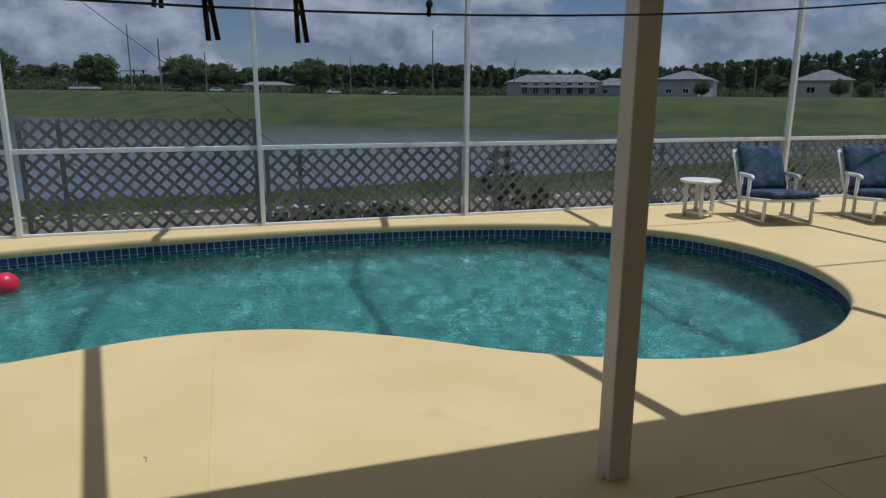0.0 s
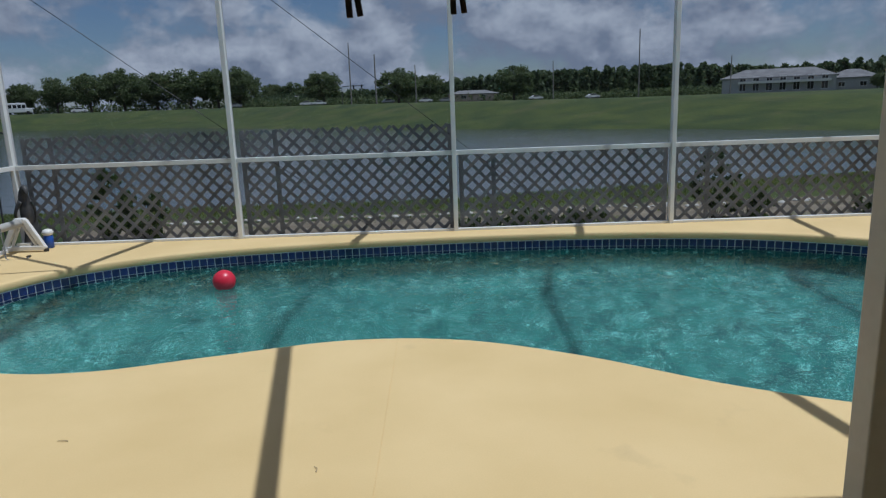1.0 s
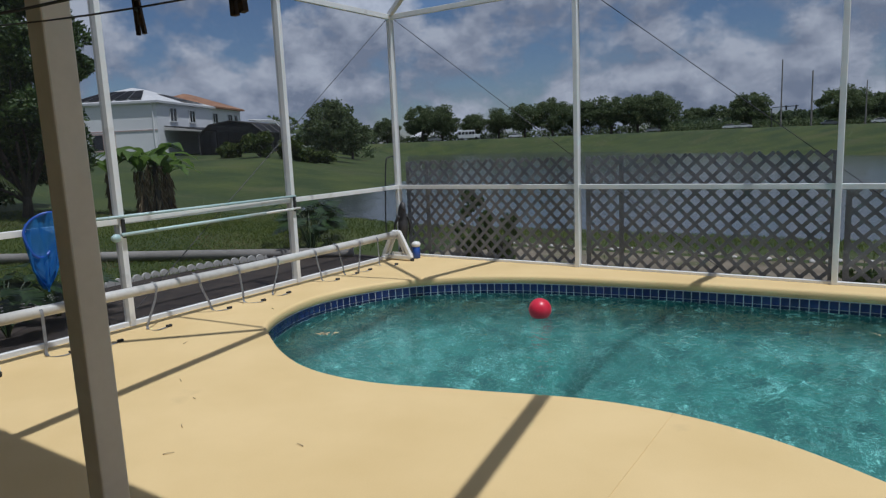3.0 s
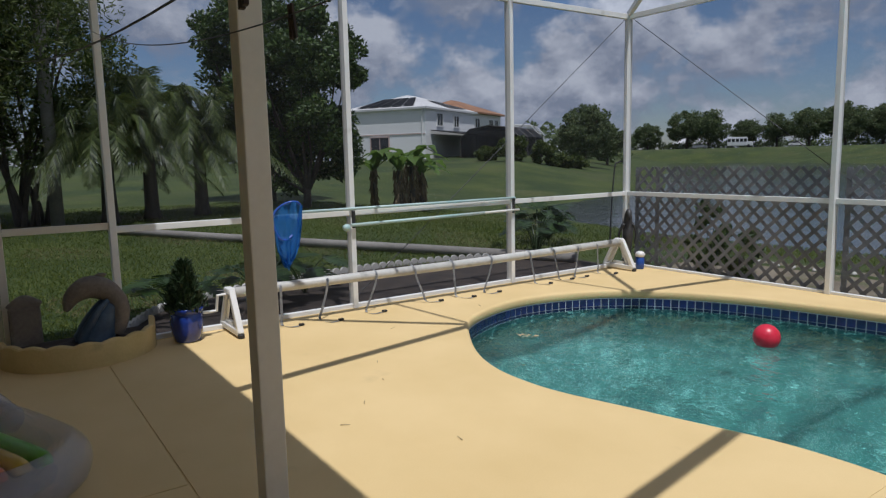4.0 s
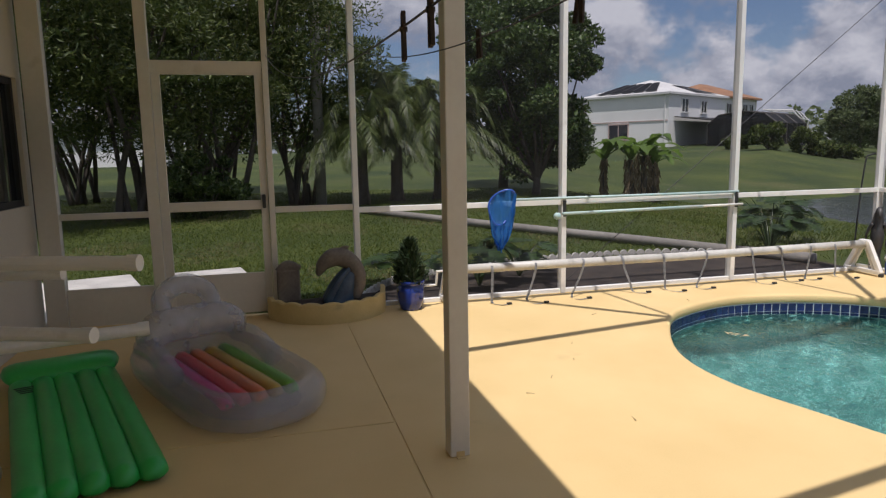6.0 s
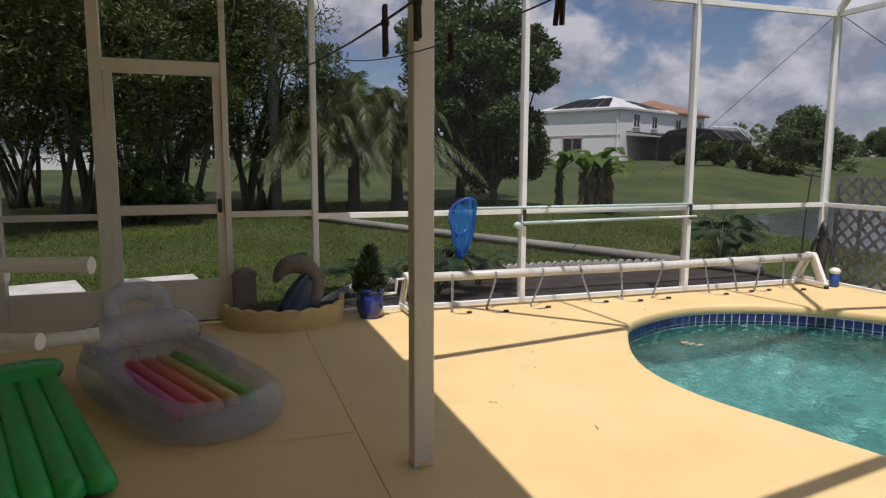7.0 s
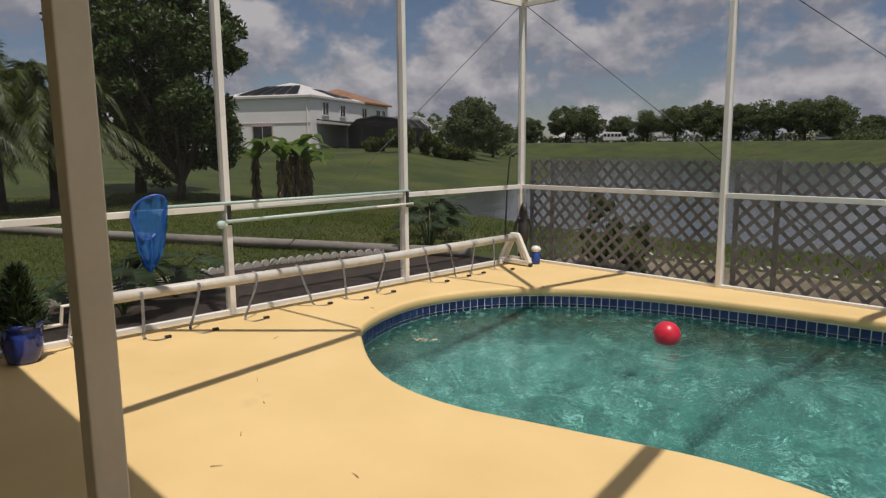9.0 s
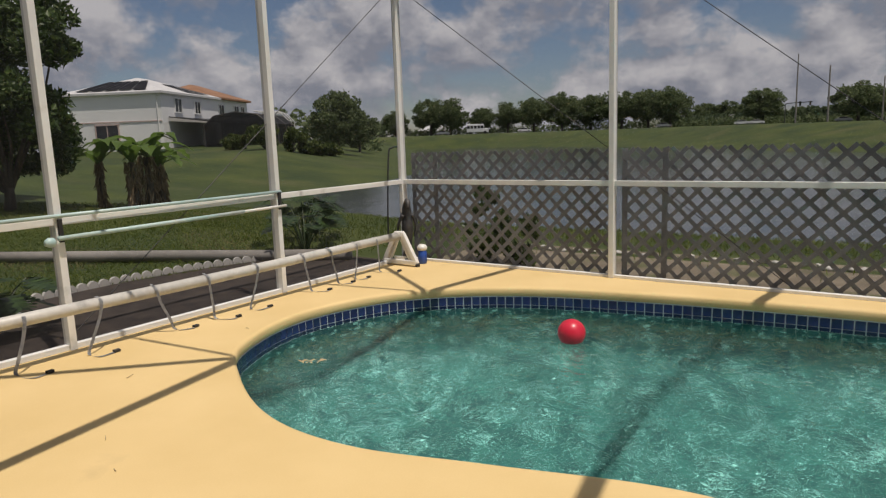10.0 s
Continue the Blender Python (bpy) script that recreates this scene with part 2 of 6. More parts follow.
def lathe(bm, profile, sides=24, at=(0, 0, 0)):
    """A turned body: profile of (radius, height) from below to above."""
    rings = []
    for r, z in profile:
        rings.append([bm.verts.new((at[0] + r * math.cos(2 * math.pi * s / sides), at[1] + r * math.sin(2 * math.pi * s / sides), at[2] + z)) for s in range(sides)])
    for a, b in zip(rings, rings[1:]):
        for s in range(sides):
            bm.faces.new((a[s], a[(s + 1) % sides], b[(s + 1) % sides], b[s]))
    bm.faces.new(rings[0][::-1])
    bm.faces.new(rings[-1])
    return bm


def spline(ctrl, n, closed=True):
    """Points on a smooth curve through control points."""
    out, k = [], len(ctrl)
    c = [Vector(p) for p in ctrl]
    spans = k if closed else k - 1
    for i in range(spans):
        if closed:
            p0, p1, p2, p3 = c[(i - 1) % k], c[i], c[(i + 1) % k], c[(i + 2) % k]
        else:
            p0, p1, p2, p3 = c[max(i - 1, 0)], c[i], c[i + 1], c[min(i + 2, k - 1)]
        for j in range(n):
            t = j / n
            out.append(0.5 * ((2 * p1) + (p2 - p0) * t + (2 * p0 - 5 * p1 + 4 * p2 - p3) * t * t + (3 * p1 - p0 - 3 * p2 + p3) * t ** 3))
    if not closed:
        out.append(c[-1])
    return out


def even(pts, step, closed=True):
    """Points at even steps along a polyline."""
    p = np.array([tuple(v) for v in pts])
    if closed:
        p = np.vstack([p, p[:1]])
    s = np.r_[0, np.cumsum(np.linalg.norm(np.diff(p, axis=0), axis=1))]
    n = max(3, round(s[-1] / step))
    q = np.linspace(0, s[-1], n, endpoint=False) if closed else np.linspace(0, s[-1], n + 1)
    return [Vector(tuple(np.interp(q, s, p[:, k])[i] for k in range(p.shape[1]))) for i in range(len(q))]

# ---- pool and deck ----
from mathutils.geometry import tessellate_polygon as mathutils_tess

POOL = [(0.74, -2.35), (1.0, -3.2), (1.5, -3.64), (2.15, -3.97), (2.75, -4.02), (3.4, -3.85), (4.2, -3.645), (4.95, -3.71),
        (5.65, -4.05), (6.4, -4.58), (7.2, -4.92), (7.95, -4.95), (8.75, -4.63), (9.45, -4.0), (9.82, -3.05), (9.7, -2.0),
        (9.2, -1.3), (8.3, -0.76), (7.2, -0.47), (5.9, -0.34), (4.6, -0.36), (3.2, -0.49), (1.9, -0.80), (1.05, -1.42)]
EDGE = even(spline([(x, y, 0) for x, y in POOL], 12), 0.078)
NE = len(EDGE)
OUTW = []      # outward normals along the pool's edge
for k in range(NE):
    d = (EDGE[(k + 1) % NE] - EDGE[k - 1]).normalized()
    OUTW.append(Vector((-d.y, d.x, 0)) * -1)


def ring(off, z):
    return [(EDGE[k].x + OUTW[k].x * off, EDGE[k].y + OUTW[k].y * off, z) for k in range(NE)]


X0, X1, Y0, Y1, YJ = -0.06, 17.7, 0.06, -5.95, -6.12
# the pool deck: two slabs that meet in a joint south of the pool
inner = ring(0.035, 0.0)
south = min(range(NE), key=lambda k: abs(EDGE[k].x - 4.58) + (9 if EDGE[k].y > -3 else 0))
north = min(range(NE), key=lambda k: abs(EDGE[k].x - 4.58) + (9 if EDGE[k].y < -3 else 0))
xs, ys = inner[south][0], inner[south][1]
xn = inner[north][0]


def around(a, b):
    return [inner[(a + k) % NE] for k in range((b - a) % NE + 1)]


def slab(name, outline):
    verts = [Vector(v) for v in outline]
    tris = mathutils_tess([verts])
    n = len(verts)
    vs = [tuple(v) for v in verts] + [(v.x, v.y, -0.10) for v in verts]
    fs = []
    for t in tris:
        a, b, c = (verts[i] for i in t)
        fs.append(t if (b - a).cross(c - a).z > 0 else t[::-1])
    fs += [(k, k + n, (k + 1) % n + n, (k + 1) % n) for k in range(n) if abs(outline[k][1] - outline[(k + 1) % n][1]) > 1.0 or abs(outline[k][0] - outline[(k + 1) % n][0]) > 1.0]
    return tagged(raw(name, vs, fs, M_DECK), "yellow painted concrete pool deck", "deck", kind="structure")


west_ring = around(north, south)
east_ring = around(south, north)
west_ring[-1] = (xs - 0.0015, ys, 0.0)
east_ring[0] = (xs + 0.0015, ys, 0.0)
slab("floor", [(xs - 0.0015, YJ, 0), (X0, YJ, 0), (X0, Y0, 0), (xn, Y0, 0)][::1] + west_ring)
slab("floor_east", [(xn, Y0, 0), (X1, Y0, 0), (X1, YJ, 0), (xs + 0.0015, YJ, 0)] + east_ring)

bm = bmesh.new()
bar(bm, (xs, YJ + 0.02, -0.03), (xs, ys - 0.01, -0.03), 0.03, 0.055)
tagged(part("floor_joint", bm, M_DECK), "painted joint between the deck slabs", "joint", kind="structure")

# rounded lip of the deck over the pool
lips = [ring(o, z) for o, z in ((0.035, 0.0), (0.02, -0.002), (0.008, -0.009), (0.0, -0.022), (0.0, -0.07), (0.008, -0.082), (0.03, -0.088))]
verts = [v for r in lips for v in r]
faces = [(i * NE + k, i * NE + (k + 1) % NE, (i + 1) * NE + (k + 1) % NE, (i + 1) * NE + k) for i in range(len(lips) - 1) for k in range(NE)]
coping = tagged(raw("pool_coping", verts, faces, M_DECK, smooth=True), "yellow painted rounded concrete pool edge", "coping", kind="structure")

# the basin: grouted band, walls and a floor that slopes down to the west
def depth(x):
    return -1.05 - 0.30 * max(0.0, min(1.0, (7.0 - x) / 4.0))


rows = [[(p[0], p[1], -0.08) for p in ring(0.012, 0)], ring(0.012, -0.245), ring(0.004, -0.25)]
for off, share in ((0.0, 0.4), (-0.05, 0.75), (-0.14, 0.92), (-0.30, 1.0)):
    rows.append([(x, y, -0.25 + (depth(x) + 0.25) * share) for x, y, _ in ring(off, 0)])
verts = [v for r in rows for v in r]
nb = len(rows)
faces = [(i * NE + k, i * NE + (k + 1) % NE, (i + 1) * NE + (k + 1) % NE, (i + 1) * NE + k) for i in range(2, nb - 1) for k in range(NE)]
band = [(i * NE + k, i * NE + (k + 1) % NE, (i + 1) * NE + (k + 1) % NE, (i + 1) * NE + k) for i in range(2) for k in range(NE)]
cx, cy = 4.9, -2.3
last = rows[-1]
for s in (0.75, 0.5, 0.25):
    verts += [(cx + (x - cx) * s, cy + (y - cy) * s, depth(cx + (x - cx) * s)) for x, y, _ in last]
for i in range(nb - 1, nb + 2):
    faces += [(i * NE + k, i * NE + (k + 1) % NE, (i + 1) * NE + (k + 1) % NE, (i + 1) * NE + k) for k in range(NE)]
verts.append((cx, cy, depth(cx)))
faces += [((nb + 2) * NE + k, (nb + 2) * NE + (k + 1) % NE, len(verts) - 1) for k in range(NE)]
basin = tagged(raw("pool_basin", verts, faces, M_CAUSTIC_PLASTER, smooth=True), "blue-green plastered swimming pool basin with caustic flecks painted into its colour", "pool", kind="structure")
grout = raw("waterline_band", [v for r in rows[:3] for v in r], band, M_GROUT)
grout.parent = basin
WATER_Z = -0.180
bm = bmesh.new()
f = bm.faces.new([bm.verts.new((x, y, WATER_Z)) for x, y, _ in ring(0.011, 0)])
bmesh.ops.triangulate(bm, faces=[f])
if next(iter(bm.faces)).normal.z < 0:
    bmesh.ops.reverse_faces(bm, faces=bm.faces)
pool_water = tagged(part("pool_water", bm, M_WATER), "clear rippled turquoise pool water", "water", kind="structure")
pool_water.visible_shadow = False

# ---- lanai slabs, house, roof ----
YH = -8.58
for name, x0, x1 in (("floor_lanai_west", X0, 2.732), ("floor_lanai_middle", 2.738, 6.9), ("floor_lanai_east", 6.906, X1)):
    bm = bmesh.new()
    box(bm, ((x0 + x1) / 2, (YJ - 0.007 + YH) / 2, -0.05), (x1 - x0, YJ - 0.007 - YH, 0.1), bevel=0.006)
    tagged(part(name, bm, M_DECK), "yellow painted concrete covered patio slab", "floor", kind="structure")
bm = bmesh.new()
box(bm, ((X0 + X1) / 2, (YJ + YH) / 2 + 0.2, -0.050), (X1 - X0 - 0.3, YJ - YH + 0.45, 0.09))
tagged(part("floor_base", bm, M_DECK), "painted concrete in the slab joints", "floor", kind="structure")

ROOF_Z = 2.95
bm = bmesh.new()
box(bm, ((X0 + X1) / 2, (-5.825 + YH) / 2 - 0.3, ROOF_Z + 0.05), (X1 - X0 + 0.6, -5.825 - YH + 0.6, 0.1))
tagged(part("ceiling", bm, M_CEIL), "off-white lanai ceiling and roof edge", "ceiling", kind="structure")
bm = bmesh.new()
box(bm, ((X0 + X1) / 2, -5.905, ROOF_Z - 0.056), (X1 - X0, 0.10, 0.11))
tagged(part("trim_beam", bm, M_POST), "painted beam along the lanai posts", "beam", kind="structure")
# house front with a dark window
WX0, WX1, WZ0, WZ1 = 0.05, 1.45, 1.05, 2.05
for name, x0, x1, z0, z1 in (("wall_house_low", X0, WX1, -0.1, WZ0), ("wall_house_high", X0, WX1, WZ1, ROOF_Z), ("wall_house_end", X0, WX0, WZ0, WZ1),
                             ("wall_house", WX1, X1, -0.1, ROOF_Z)):
    bm = bmesh.new()
    box(bm, ((x0 + x1) / 2, YH - 0.1, (z0 + z1) / 2), (x1 - x0, 0.2, z1 - z0))
    tagged(part(name, bm, M_STUCCO), "beige stucco house wall", "wall", kind="structure")
win = group_of("window_1", (0, 0, 0), "dark window in the house wall", "window", kind="structure")
bm = bmesh.new()
for x in (WX0 + 0.025, WX1 - 0.025, (WX0 + WX1) / 2):
    box(bm, (x, YH - 0.06, (WZ0 + WZ1) / 2), (0.05, 0.06, WZ1 - WZ0))
for z in (WZ0 + 0.025, WZ1 - 0.025):
    box(bm, ((WX0 + WX1) / 2, YH - 0.06, z), (WX1 - WX0 - 0.1, 0.055, 0.05))
part("window_frame", bm, M_BLACK, win)
bm = bmesh.new()
box(bm, ((WX0 + WX1) / 2, YH - 0.07, (WZ0 + WZ1) / 2), (WX1 - WX0 - 0.1, 0.01, WZ1 - WZ0 - 0.1))
part("pane", bm, M_GLASS, win)
bm = bmesh.new()
box(bm, ((X0 + X1) / 2, YH - 6.4, 1.2), (X1 - X0, 12.4, 2.6))
tagged(part("wall_house_body", bm, M_STUCCO), "beige stucco house body", "wall", kind="structure")

# lanai posts
def lanai_post(x, y):
    ob = group_of("lanai_post", (x, y, 0), "beige painted square lanai post", "post", "lanai posts")
    bm = bmesh.new()
    box(bm, (0, 0, 1.415), (0.096, 0.096, 2.83), bevel=0.006)
    part("shaft", bm, M_POST, ob)
    for sx in (-1, 1):
        bm = bmesh.new()
        box(bm, (sx * 0.0505, 0, 0.014), (0.004, 0.04, 0.028))
        box(bm, (sx * 0.060, 0, 0.002), (0.026, 0.04, 0.004))
        part("foot_bracket", bm, M_DECK, ob, "small metal foot bracket painted over in yellow")
    return ob


for x in (0.35, 3.185, 6.125, 9.05, 12.0, 14.95):
    if x > 1:
        lanai_post(x, -5.905)

# ---- pool cage ----
BAY = 2.52
NX = [0.0] + [BAY * k for k in range(1, 8)]
EAVE, RAIL, FLAT = 3.10, 0.91, 3.80
cage = group_of("pool_cage", (0, 0, 0), "white aluminium screened pool enclosure on the deck", "enclosure")


def cage_part(name, fn, label=""):
    bm = bmesh.new()
    fn(bm)
    return part(name, bm, M_WHITE, cage, label)


for x in NX:
    cage_part("post", lambda bm: box(bm, (x, 0.0, EAVE / 2), (0.05, 0.09, EAVE), bevel=0.004))
WY = [-1.93, -3.90, -5.945]
for y in WY:
    cage_part("post", lambda bm: box(bm, (0, y, EAVE / 2), (0.09, 0.05, EAVE), bevel=0.004))
for a, b in zip(NX, NX[1:]):
    for z, h in ((RAIL, 0.05), (EAVE - 0.03, 0.06)):
        cage_part("rail", lambda bm: bar(bm, (a + 0.026, 0, z), (b - 0.026, 0, z), 0.045, h, 0.003))
    cage_part("sole_plate", lambda bm: bar(bm, (a + 0.026, 0, 0.014), (b - 0.026, 0, 0.014), 0.05, 0.028, 0.003))
for a, b in zip([0.0] + WY, WY):
    for z, h in ((RAIL, 0.05), (EAVE - 0.03, 0.06)):
        cage_part("rail", lambda bm: bar(bm, (0, a - 0.026, z), (0, b + 0.026, z), 0.045, h, 0.003))
    cage_part("sole_plate", lambda bm: bar(bm, (0, a - 0.026, 0.02), (0, b + 0.026, 0.02), 0.05, 0.04, 0.003))
# roof: rafters from the far wall up to a flat top and down to the house eave, hips at the west end
YA, YB, YE = -1.66, -3.76, -5.80
for x in NX[1:]:
    for p, q in (((x, 0, EAVE), (x, YA, FLAT)), ((x, YA, FLAT), (x, YB, FLAT - 0.06)), ((x, YB, FLAT - 0.06), (x, YE, 2.63))):
        cage_part("rafter", lambda bm: bar(bm, p, q, 0.058, 0.10))
A1, B1 = (BAY, YA, FLAT), (BAY, YB, FLAT - 0.06)
for p, q, w in (((0, 0, EAVE), A1, 0.05), ((0, -5.80, 2.84), B1, 0.05), ((0, WY[0], EAVE), A1, 0.025), ((0, WY[1], EAVE), B1, 0.025)):
    cage_part("hip_rafter", lambda bm: bar(bm, p, q, w, 0.06))
for y, z in ((YA, FLAT), (YB, FLAT - 0.06)):
    for a, b in zip(NX[1:], NX[2:]):
        cage_part("purlin", lambda bm: bar(bm, (a + 0.026, y, z), (b - 0.026, y, z), 0.025, 0.05))
cage_part("gutter_beam", lambda bm: bar(bm, (1.2, -5.822, 2.66), (NX[-1], -5.822, 2.66), 0.03, 0.14))
# far east wall of the cage
for y in (-1.93, -3.90, -5.9):
    cage_part("post", lambda bm: box(bm, (NX[-1], y, EAVE / 2), (0.09, 0.05, EAVE), bevel=0.004))
    cage_part("rail", lambda bm: bar(bm, (NX[-1], y + 0.03, RAIL), (NX[-1], y + 1.9, RAIL), 0.045, 0.05))
# screens
for a, b in zip(NX, NX[1:]):
    for z0, z1 in ((0.03, RAIL - 0.026), (RAIL + 0.026, EAVE - 0.06)):
        o = raw("screen", [(a + 0.025, 0.012, z0), (b - 0.025, 0.012, z0), (b - 0.025, 0.012, z1), (a + 0.025, 0.012, z1)], [(0, 1, 2, 3)], M_SCREEN, cage)
for a, b in zip([0.0] + WY, WY):
    for z0, z1 in ((0.04, RAIL - 0.026), (RAIL + 0.026, EAVE - 0.06)):
        o = raw("screen", [(-0.012, a - 0.025, z0), (-0.012, b + 0.025, z0), (-0.012, b + 0.025, z1), (-0.012, a - 0.025, z1)], [(0, 1, 2, 3)], M_SCREEN, cage)
# bracing cables
bm = bmesh.new()
part("cable", pipe(bm, [(0.02, 0.03, 3.06), (BAY * 1.64, 0.03, 0.0)], 0.004, 5), M_WIRE, cage, "dark steel bracing cable")
bm = bmesh.new()
part("cable", pipe(bm, [(2.56, 0.03, 3.06), (BAY * 2.54, 0.03, 0.0)], 0.004, 5), M_WIRE, cage, "dark steel bracing cable")
bm = bmesh.new()
part("cable", pipe(bm, [(-0.02, -0.02, 3.06), (-0.02, -3.86, 0.1)], 0.004, 5), M_WIRE, cage, "dark steel bracing cable")

# west end of the lanai: screen door and fixed panels
screen_wall = group_of("screen_wall", (0, 0, 0), "off-white screened end wall of the lanai", "screen wall")
def sw(name, fn, material=None):
    bm = bmesh.new()
    fn(bm)
    return part(name, bm, material or M_POST, screen_wall)


for y, w in ((-6.685, 0.05), (-7.65, 0.09), (-8.46, 0.16)):
    sw("post", lambda bm: box(bm, (0, y, ROOF_Z / 2), (0.09, w, ROOF_Z), bevel=0.004))
sw("rail", lambda bm: bar(bm, (0, -5.972, 0.94), (0, -6.658, 0.94), 0.045, 0.05))
sw("rail", lambda bm: bar(bm, (0, -7.698, 0.94), (0, -8.378, 0.94), 0.045, 0.05))
sw("sole_plate", lambda bm: bar(bm, (0, -5.972, 0.02), (0, -6.658, 0.02), 0.045, 0.04))
sw("kick_panel", lambda bm: box(bm, (0, -8.038, 0.17), (0.03, 0.678, 0.32), bevel=0.003))
sw("header", lambda bm: bar(bm, (0, -6.712, 2.16), (0, -7.603, 2.16), 0.06, 0.10))
for a, b, z0, z1 in ((-5.97, -6.66, 0.04, 0.91), (-5.97, -6.66, 0.97, ROOF_Z), (-7.70, -8.38, 0.33, 0.91), (-7.70, -8.38, 0.97, ROOF_Z), (-6.71, -7.6, 2.21, ROOF_Z)):
    raw("screen", [(-0.012, a, z0), (-0.012, b, z0), (-0.012, b, z1), (-0.012, a, z1)], [(0, 1, 2, 3)], M_SCREEN, screen_wall)
door = group_of("door_1", (0, 0, 0), "closed off-white aluminium screen door", "door", kind="structure")
bm = bmesh.new()
for y in (-6.745, -7.565):
    box(bm, (0, y, 1.07), (0.035, 0.065, 2.08), bevel=0.003)
for z, h in ((2.105, 0.012), (0.99, 0.08)):
    box(bm, (0, -7.155, z), (0.033, 0.755, h), bevel=0.003)
part("door_frame", bm, M_POST, door)
bm = bmesh.new()
box(bm, (0, -7.155, 0.21), (0.02, 0.755, 0.36), bevel=0.004)
part("kick_panel", bm, M_POST, door)
for z0, z1 in ((0.39, 0.95), (1.03, 2.04)):
    raw("screen", [(-0.01, -6.778, z0), (-0.01, -7.532, z0), (-0.01, -7.532, z1), (-0.01, -6.778, z1)], [(0, 1, 2, 3)], M_SCREEN, door)
bm = bmesh.new()
box(bm, (0.03, -6.75, 1.02), (0.03, 0.03, 0.12), bevel=0.006)
part("handle", bm, M_BLACK, door, "black door handle")

# ---- ground with the pond ----
POND = [(-12.5, 10.4), (-9.0, 8.7), (-4.7, 7.6), (0, 7.7), (5, 7.6), (10, 8.9), (16, 10.2), (26, 13), (44, 17), (42, 22), (27.5, 28.8), (19.7, 38), (6.5, 50.5),
        (-4, 60), (-14, 73), (-38, 100), (-57, 112), (-76, 120), (-85, 115), (-62, 84), (-31, 42), (-20.5, 28.5), (-17.4, 19.8), (-15.3, 13.2)]
EYE0 = (5.0, -7.2)


def pond_gap(x, y):
    """Signed distance to the pond's shore, negative on the water."""
    p = np.array(POND, float)
    q = np.roll(p, -1, 0)
    d = q - p
    w = np.stack([x[..., None] - p[:, 0], y[..., None] - p[:, 1]], -1)
    t = np.clip((w * d).sum(-1) / (d * d).sum(-1), 0, 1)
    dist = np.sqrt(((w - t[..., None] * d) ** 2).sum(-1)).min(-1)
    yy, px, py, qx, qy = y[..., None], p[:, 0], p[:, 1], q[:, 0], q[:, 1]
    cross = ((py > yy) != (qy > yy)) & (x[..., None] < (qx - px) * (yy - py) / (qy - py + 1e-9) + px)
    return np.where(cross.sum(-1) % 2 == 1, -dist, dist)


def ground_z(x, y):
    x, y = np.asarray(x, float), np.asarray(y, float)
    dx, dy = x - EYE0[0], y - EYE0[1]
    r, az = np.hypot(dx, dy), np.degrees(np.arctan2(-dx, dy))
    rise = np.interp(az, [-180, -60, -15, 0, 10, 30, 45, 55, 62, 90, 180], [0.05, 0.05, 0.05, 0.22, 0.30, 0.34, 0.34, 0.25, 0.0, 0.0, 0.1])
    far = 1.4 + r * np.tan(np.radians(rise))
    s = np.clip((r - 9) / 62, 0, 1)
    land = -0.14 + (far + 0.14) * s * s * (3 - 2 * s)
    west = np.clip((az - 40) / 12, 0, 1)
    s2 = np.clip((r - 9) / 66, 0, 1)
    land = land * (1 - west) + west * (-0.14 + (far + 0.14) * s2)
    gap = pond_gap(x, y)
    shore = -0.7 + 0.12 * np.clip(gap, 0, 200) + 0.35 * np.clip(gap, -3, 0)
    shore = np.where(gap > 0, -0.7 + 0.10 * gap + 0.006 * gap * gap * np.clip((y - 12) / 10, 0, 1), shore)
    bumps = 0.03 * np.sin(x * 0.7 + 1.3) * np.sin(y * 0.9)
    return np.minimum(land, shore) + bumps * np.clip((r - 14) / 10, 0, 1)


def gz(x, y):
    return float(ground_z(np.array([x]), np.array([y]))[0])


GX0, GX1, GY0, GY1 = 0.1, 17.5, -20.0, -0.05
cx, cy = 6.0, -6.0
NA, NR = 540, 170
verts, faces = [], []
for a in range(NA):
    t = 2 * math.pi * a / NA
    dx, dy = math.cos(t), math.sin(t)
    r0 = min(((GX1 if dx > 0 else GX0) - cx) / dx if abs(dx) > 1e-6 else 1e9, ((GY1 if dy > 0 else GY0) - cy) / dy if abs(dy) > 1e-6 else 1e9)
    for k in range(NR):
        r = r0 + 0.12 * k + 3000 * (k / (NR - 1)) ** 6.5
        verts.append((cx + dx * r, cy + dy * r, 0))
va = np.array(verts)
va[:, 2] = ground_z(va[:, 0], va[:, 1])
for a in range(NA):
    b = (a + 1) % NA
    faces += [(a * NR + k, b * NR + k, b * NR + k + 1, a * NR + k + 1)[::-1] for k in range(NR - 1)]
tagged(raw("ground", [tuple(v) for v in va], faces, M_GROUND, smooth=True), "green and brown lawn sloping to the pond", "lawn", kind="structure")
bm = bmesh.new()
f = bm.faces.new([bm.verts.new((x, y, -0.7)) for x, y in [(-150, 5), (60, 5), (60, 190), (-150, 190)]])
tagged(part("water", bm, M_POND), "grey-blue rippled pond", "pond", kind="structure")

